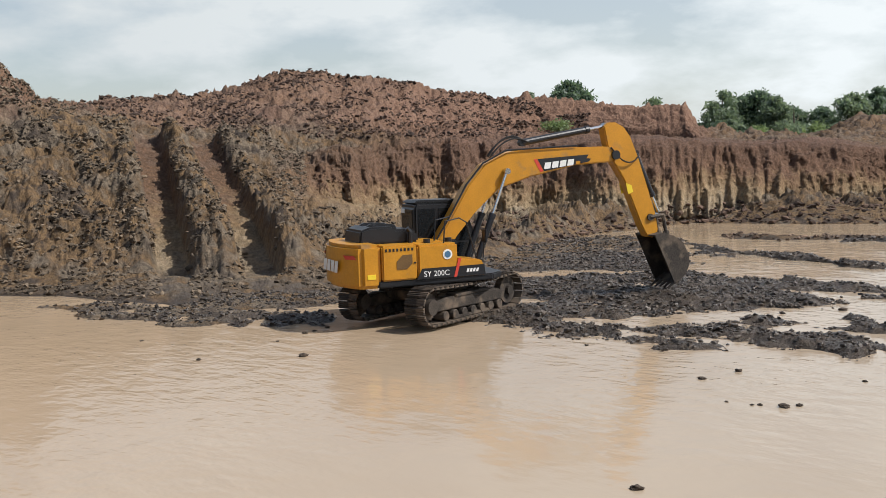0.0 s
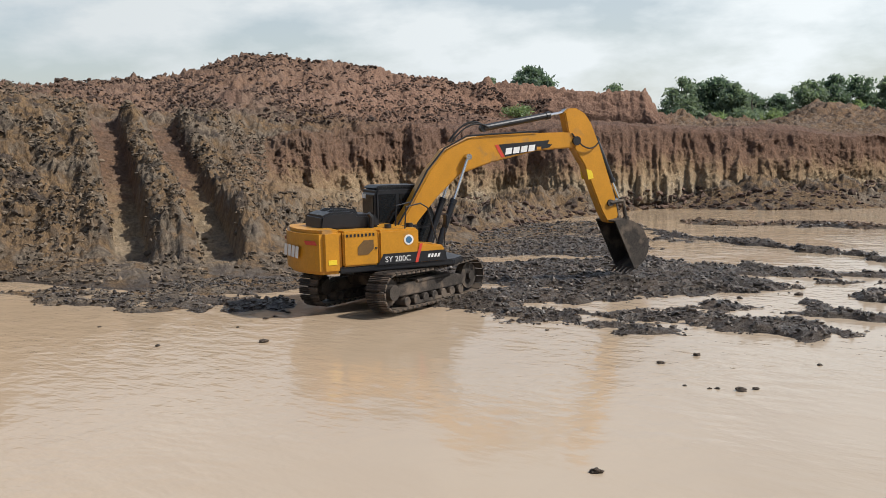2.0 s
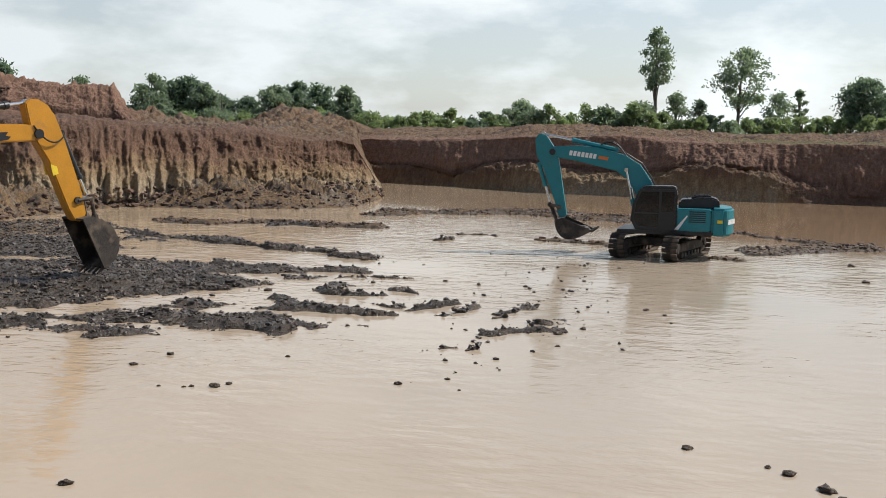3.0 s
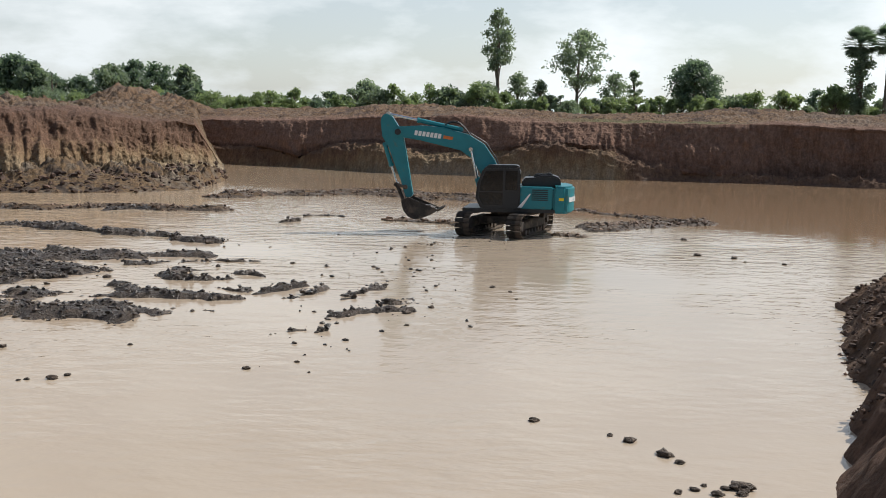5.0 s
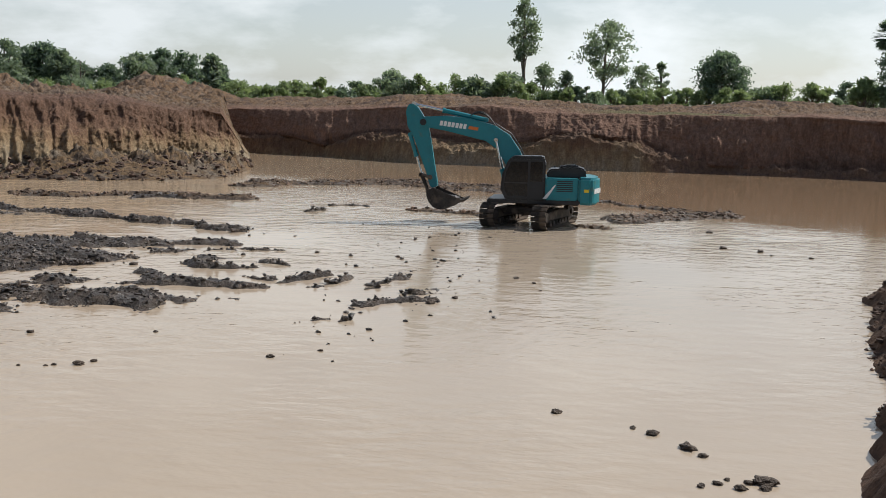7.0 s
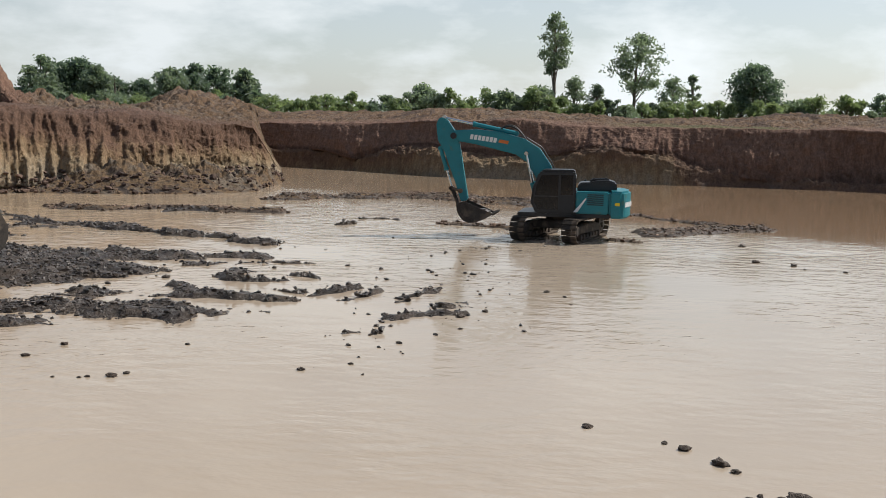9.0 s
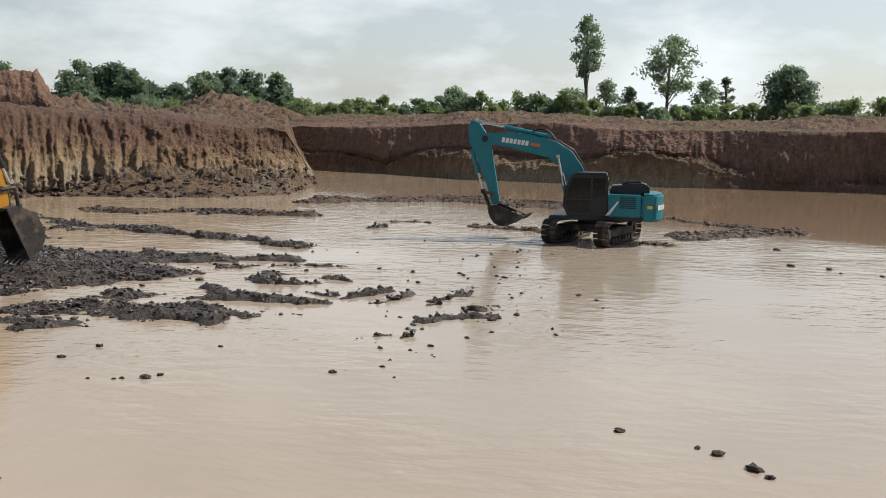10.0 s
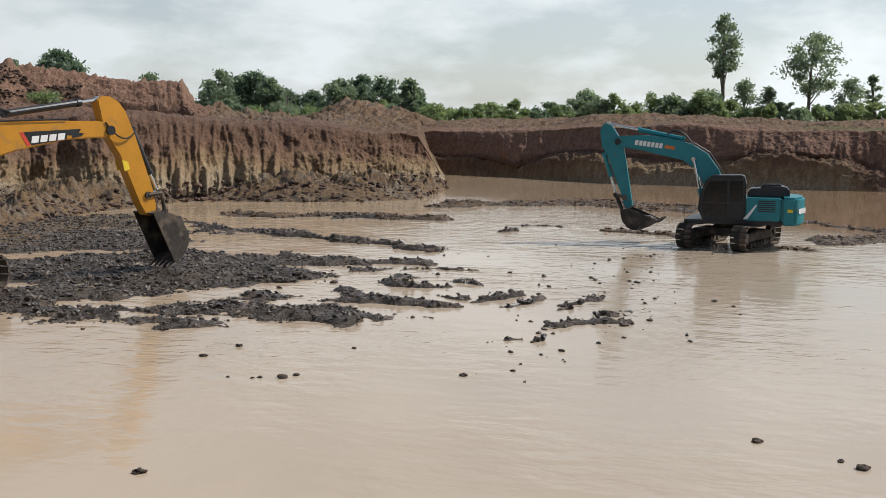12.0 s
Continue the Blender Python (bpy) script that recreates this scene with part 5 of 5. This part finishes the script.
def palm(az, r, top_el, crown_deg, fronds, seed, label, fan, base=4.6):
    rng = np.random.default_rng(seed)
    x, y = polar(az, r)
    high = math.tan(radians(top_el)) * r + 4.6 - base
    rad = math.radians(crown_deg) * r / 2
    hub = high - rad
    top = thing("palm", pose(x, y, base), label, "palm tree")
    vs, fs = tube([(0, 0, -.5), (.1, 0, hub * .5), (.05, 0, hub)], [.28, .2, .17], 8)
    mesh_part("trunk", vs, fs, M_BARK, top)
    vs, fs = [], []
    for k in range(fronds):
        a = rng.random() * 6.283
        e = rng.uniform(-1.0, 1.45)
        d = np.array([math.cos(a) * math.cos(e), math.sin(a) * math.cos(e), math.sin(e)])
        side = np.cross(d, [0, 0, 1.0])
        side /= np.linalg.norm(side) + 1e-6
        up = np.cross(side, d)
        o = np.array([.05, 0, hub])
        if fan:
            s = o + d * rad * .55
            for q in np.linspace(-1.3, 1.3, 11):
                tip = s + (d * math.cos(q) + (side * math.sin(q))) * rad * .5
                w = up * .02 + side * math.cos(q) * .07 - d * math.sin(q) * .07
                n = len(vs)
                vs += [tuple(s - w * .3), tuple(tip * .4 + s * .6 - w), tuple(tip), tuple(tip * .4 + s * .6 + w)]
                fs.append((n, n + 1, n + 2, n + 3))
            w = side * .03
            n = len(vs)
            vs += [tuple(o - w), tuple(o + w), tuple(s + w), tuple(s - w)]
            fs.append((n, n + 1, n + 2, n + 3))
        else:
            for q in np.linspace(.1, 1, 16):
                c = o + d * rad * q + np.array([0, 0, -rad * .5 * q * q])
                for sg in (-1, 1):
                    tip = c + side * sg * rad * .28 * (1.1 - q * .7) + d * rad * .12 - np.array([0, 0, rad * .1])
                    n = len(vs)
                    vs += [tuple(c - d * .05), tuple(c + d * .05), tuple(tip)]
                    fs.append((n, n + 1, n + 2))
    mesh_part("crown", vs, fs, M_LEAF[0], top)
    return top


palm(-22.20, 122, 4.85, 1.9, 110, 1, "tall sugar palm with a dense dark crown", True)
palm(-23.54, 124, 5.0, 1.9, 110, 2, "tall sugar palm with a dense dark crown", True)
palm(-24.26, 120, 4.3, 1.7, 90, 3, "tall sugar palm with a dense dark crown", True)
planted(-22.41, 121, 3.5, .2, 1.7, 40, 70, .2, M_LEAF[1], 77, "bushy dark tree under the palms")
planted(-21.18, 121, 1.9, .2, 1.4, 16, 120, .25, M_LEAF[2], 78, "bright green bush under the palms", name="bush")
palm(12.49, 125, 1.75, 1.5, 26, 4, "coconut palm seen above the bushes", False)


# ---- clods ----
M_CLOD = material("wet_clod", (0.095, 0.066, 0.044), 0.6, spread=0.6, scale=3, fine=12, bump=0.9, distance=0.06)


def clod_mesh(seed, sub=3):
    bm = bmesh.new()
    bmesh.ops.create_icosphere(bm, subdivisions=sub, radius=.5)
    off = Vector((seed * 7.1, seed * 3.3, 0))
    for v in bm.verts:
        v.co *= 1 + .55 * noise.noise(v.co * 2.4 + off) + .25 * noise.noise(v.co * 6 + off)
        v.co *= 1 + .3 * noise.noise(v.co * 9 + off)
        v.co.z *= .5
    me = bpy.data.meshes.new("mud_clod")
    bm.to_mesh(me)
    bm.free()
    me.materials.append(M_CLOD)
    me.polygons.foreach_set("use_smooth", np.full(len(me.polygons), True))
    return me


CLODS = [clod_mesh(k) for k in range(6)]
CLODS_A = [
    (-6.44, 17.49, 2), (-6.26, 17.71, 1.3), (-6.85, 17.41, 1), (-6.97, 17.34, 0.8), (-8.26, 19.84, 1.6), (-8.57, 18.81, 1.5),
    (-3.26, 18.36, 1.6), (-2.42, 18.9, 1), (-2.11, 18.12, 0.7), (-1.66, 31.1, 1.5), (-4.19, 31.65, 1.3), (-5.88, 20.15, 1),
    (-0.51, 23.82, 2), (0.08, 24.57, 1.6), (-0.46, 22.41, 1), (1.74, 27.64, 1.6), (2.17, 26.94, 1), (2.24, 25.84, 0.7),
    (1.65, 15.34, 1.6), (2.92, 14.38, 2), (2.69, 14.67, 1), (-7.43, 17.32, 0.8), (-7.71, 36.24, 3),
]
CLODS_B = [
    (3.37, 12.45, 1.3), (3.62, 12.3, 1.8), (3.77, 12.49, 1.4), (3.92, 12.3, 1.6), (3.52, 12.6, 1), (4.07, 12.54, 1.1),
    (-8.9, 28.48, 2.2), (-6.87, 22.94, 2.4), (-2.35, 21.53, 1), (3.29, 13.77, 2.5), (3.43, 13.46, 1.5), (3.14, 12.34, 1.2),
    (3.97, 12.49, 3), (9.75, 39.31, 2.2), (9.13, 34.86, 2), (10.21, 34.2, 2), (10.33, 33.38, 1), (11.45, 32.89, 1.3),
    (1.63, 15.32, 1.4), (2.68, 14.62, 0.8), (-17.27, 16.38, 2.2), (-19.11, 14.84, 1.4), (-6.51, 12.21, 2), (-12.32, 20.72, 1),
    (-19.49, 18.59, 1.5), (-19.53, 18.97, 1.2), (-19.62, 19.54, 1.4), (-22.46, 15.67, 1), (-19.24, 17.39, 1),
]
for i, (x, y, s) in enumerate(CLODS_A + CLODS_B):
    ob = new("mud_clod", CLODS[i % 6])
    s *= .062 + .0009 * y
    ob.matrix_basis = pose(x, y, .12 * s, 0, 0, i * 77) @ Matrix.Diagonal((s * 1.25, s, s * 1.1, 1))
    tagged(ob, "dark wet lump of mud standing out of the water", "clod", "clods in the water")


def rubble(name, places, sizes, seed, mat, label):
    """Many small lumps as one mesh."""
    rng = np.random.default_rng(seed)
    bm = bmesh.new()
    bmesh.ops.create_icosphere(bm, subdivisions=1, radius=.5)
    unit = np.array([v.co[:] for v in bm.verts])
    tri = np.array([[v.index for v in f.verts] for f in bm.faces])
    bm.free()
    n = len(places)
    jit = 1 + .9 * (rng.random((n, len(unit), 1)) - .5)
    a = rng.random(n) * 6.283
    ca, sa = np.cos(a), np.sin(a)
    shape = unit[None] * jit * (np.array([1, .8, .62]) * (.7 + .6 * rng.random((n, 1, 3))))
    rot = np.stack([shape[..., 0] * ca[:, None] - shape[..., 1] * sa[:, None], shape[..., 0] * sa[:, None] + shape[..., 1] * ca[:, None], shape[..., 2]], -1)
    co = rot * sizes[:, None, None] + places[:, None, :]
    faces = (tri[None] + (np.arange(n) * len(unit))[:, None, None]).reshape(-1, 3)
    me = bpy.data.meshes.new(name)
    me.from_pydata(co.reshape(-1, 3).tolist(), [], faces.tolist())
    me.materials.append(mat)
    return tagged(new(name, me), label, "clods", kind="stuff")


M_SPOIL = material("spoil_lumps", (0.11, 0.083, 0.057), 0.95, islands=0.65, spread=0.5, scale=.5, fine=3, bump=0.8, distance=0.05)


M_HEAP = material("heap_lumps", (0.09, 0.057, 0.041), 0.95, islands=0.55, spread=0.45, scale=.5, fine=3, bump=0.8, distance=0.05)


def sprinkle(sheet, count, test, low, high, seed, power=3.0):
    """Points and sizes for lumps lying on a sheet where test(x, y, z) holds."""
    rng = np.random.default_rng(seed)
    co = SHEETS[sheet].reshape(-1, 3)
    ok = co[test(co[:, 0], co[:, 1], co[:, 2])]
    pick = ok[rng.integers(0, len(ok), count)]
    sizes = low + (high - low) * rng.random(count) ** power
    pick = pick + np.stack([rng.normal(0, .05, count), rng.normal(0, .05, count), sizes * .1], -1)
    return pick, sizes


p, s = sprinkle("mud_flat", 30000, lambda x, y, z: (z > -.05) & ((x > -17) | (z > 0)), .02, .17, 1, 3.5)
rubble("mud_rubble", p, s, 1, M_SOIL_DARK, "loose dark wet clods churned up on the mud flat")
M_BERM = material("berm_lumps", (0.125, 0.078, 0.05), 0.7, islands=0.45, spread=0.5, scale=.5, fine=3, bump=0.8, distance=0.05)
p, s = sprinkle("mud_flat", 2600, lambda x, y, z: (z > .05) & (x < -8) & (vnoise(x * .6, y * .6, z * 0) + .5 * vnoise(x * 1.7, y * 1.7, z * 0) > 0), .05, .24, 21, 2.6)
rubble("mud_blocks", p, s, 21, M_SOIL_DARK, "angular blocks of dark wet clay heaped on the mud flat")
p, s = sprinkle("mud_berm", 3600, lambda x, y, z: z > -.02, .04, .22, 2)
rubble("berm_rubble", p, s, 2, M_BERM, "loose dark clods along the mud ridges")


def scatter_on_water(count, seed):
    """Small lumps that just break the water, in drifts."""
    rng = np.random.default_rng(seed)
    x, y = rng.uniform(-11, 3, count * 6), rng.uniform(18.5, 40, count * 6)
    keep = vnoise(x * .45, y * .3, x * 0 + 2) + .5 * vnoise(x * 1.3, y * 1.3, x * 0) > .42 - .012 * (y - 20)
    x, y = x[keep][:count], y[keep][:count]
    s = .03 + .13 * rng.random(len(x)) ** 4
    return np.stack([x, y, s * .12], -1), s


p, s = scatter_on_water(230, 9)
rubble("water_crumbs", p, s, 9, M_SOIL_DARK, "small dark crumbs of mud breaking the water")


def bearing(x, y):
    return np.degrees(np.arctan2(-x, y))


def in_rut(x, y):
    t = np.clip((np.hypot(x, y) - 42) / 12, 0, 1)
    return (np.abs(bearing(x, y) - 53.2 - 1.1 * t) < .8) | (np.abs(bearing(x, y) - 48.6 - 2.9 * t) < .85)


p, s = sprinkle("ground", 34000, lambda x, y, z: (bearing(x, y) > 37) & (bearing(x, y) < 64) & (np.hypot(x, y) < 58) & (np.hypot(x, y) > 30) & (z > .05) & ~((bearing(x, y) < 46) & (z > 1.7) & (z < 5.7) & (np.hypot(x, y) > 49)) & ~in_rut(x, y) & (vnoise(x * .6, y * .6, z * .6) + .6 * vnoise(x * 1.9, y * 1.9, z) > -.2), .025, .27, 3, 6.0)
rubble("slope_rubble", p, s, 3, M_SPOIL, "loose grey-brown clods on the tipped slope")
p, s = sprinkle("ground", 24000, lambda x, y, z: (bearing(x, y) > 30 + 9 * np.abs(vnoise(x * .3, y * .3, z))) & (bearing(x, y) < 64) & (np.hypot(x, y) >= 58) & (np.hypot(x, y) < 84) & (z > 5.5) & (vnoise(x * .5, y * .5, z * .5) + .6 * vnoise(x * 1.6, y * 1.6, z) > -.25), .04, .36, 4, 5.5)
rubble("heap_rubble", p, s, 4, M_HEAP, "loose red-brown clods on the spoil heap")
p, s = sprinkle("ground", 3500, lambda x, y, z: (bearing(x, y) > 10.5) & (bearing(x, y) <= 38) & (np.hypot(x, y) < 75) & (np.hypot(x, y) > 46) & (z > .02) & (z < 1.1), .08, .5, 5, 4.0)
rubble("talus_rubble", p, s, 5, M_HEAP, "crumbled clay clods below the cut face")
p, s = sprinkle("bank", 9000, lambda x, y, z: (z > -.03) & (y > 14.5) & (x < 16), .02, .17, 6)
rubble("bank_rubble", p, s, 6, M_HEAP, "loose red-brown crumbs on the bank")
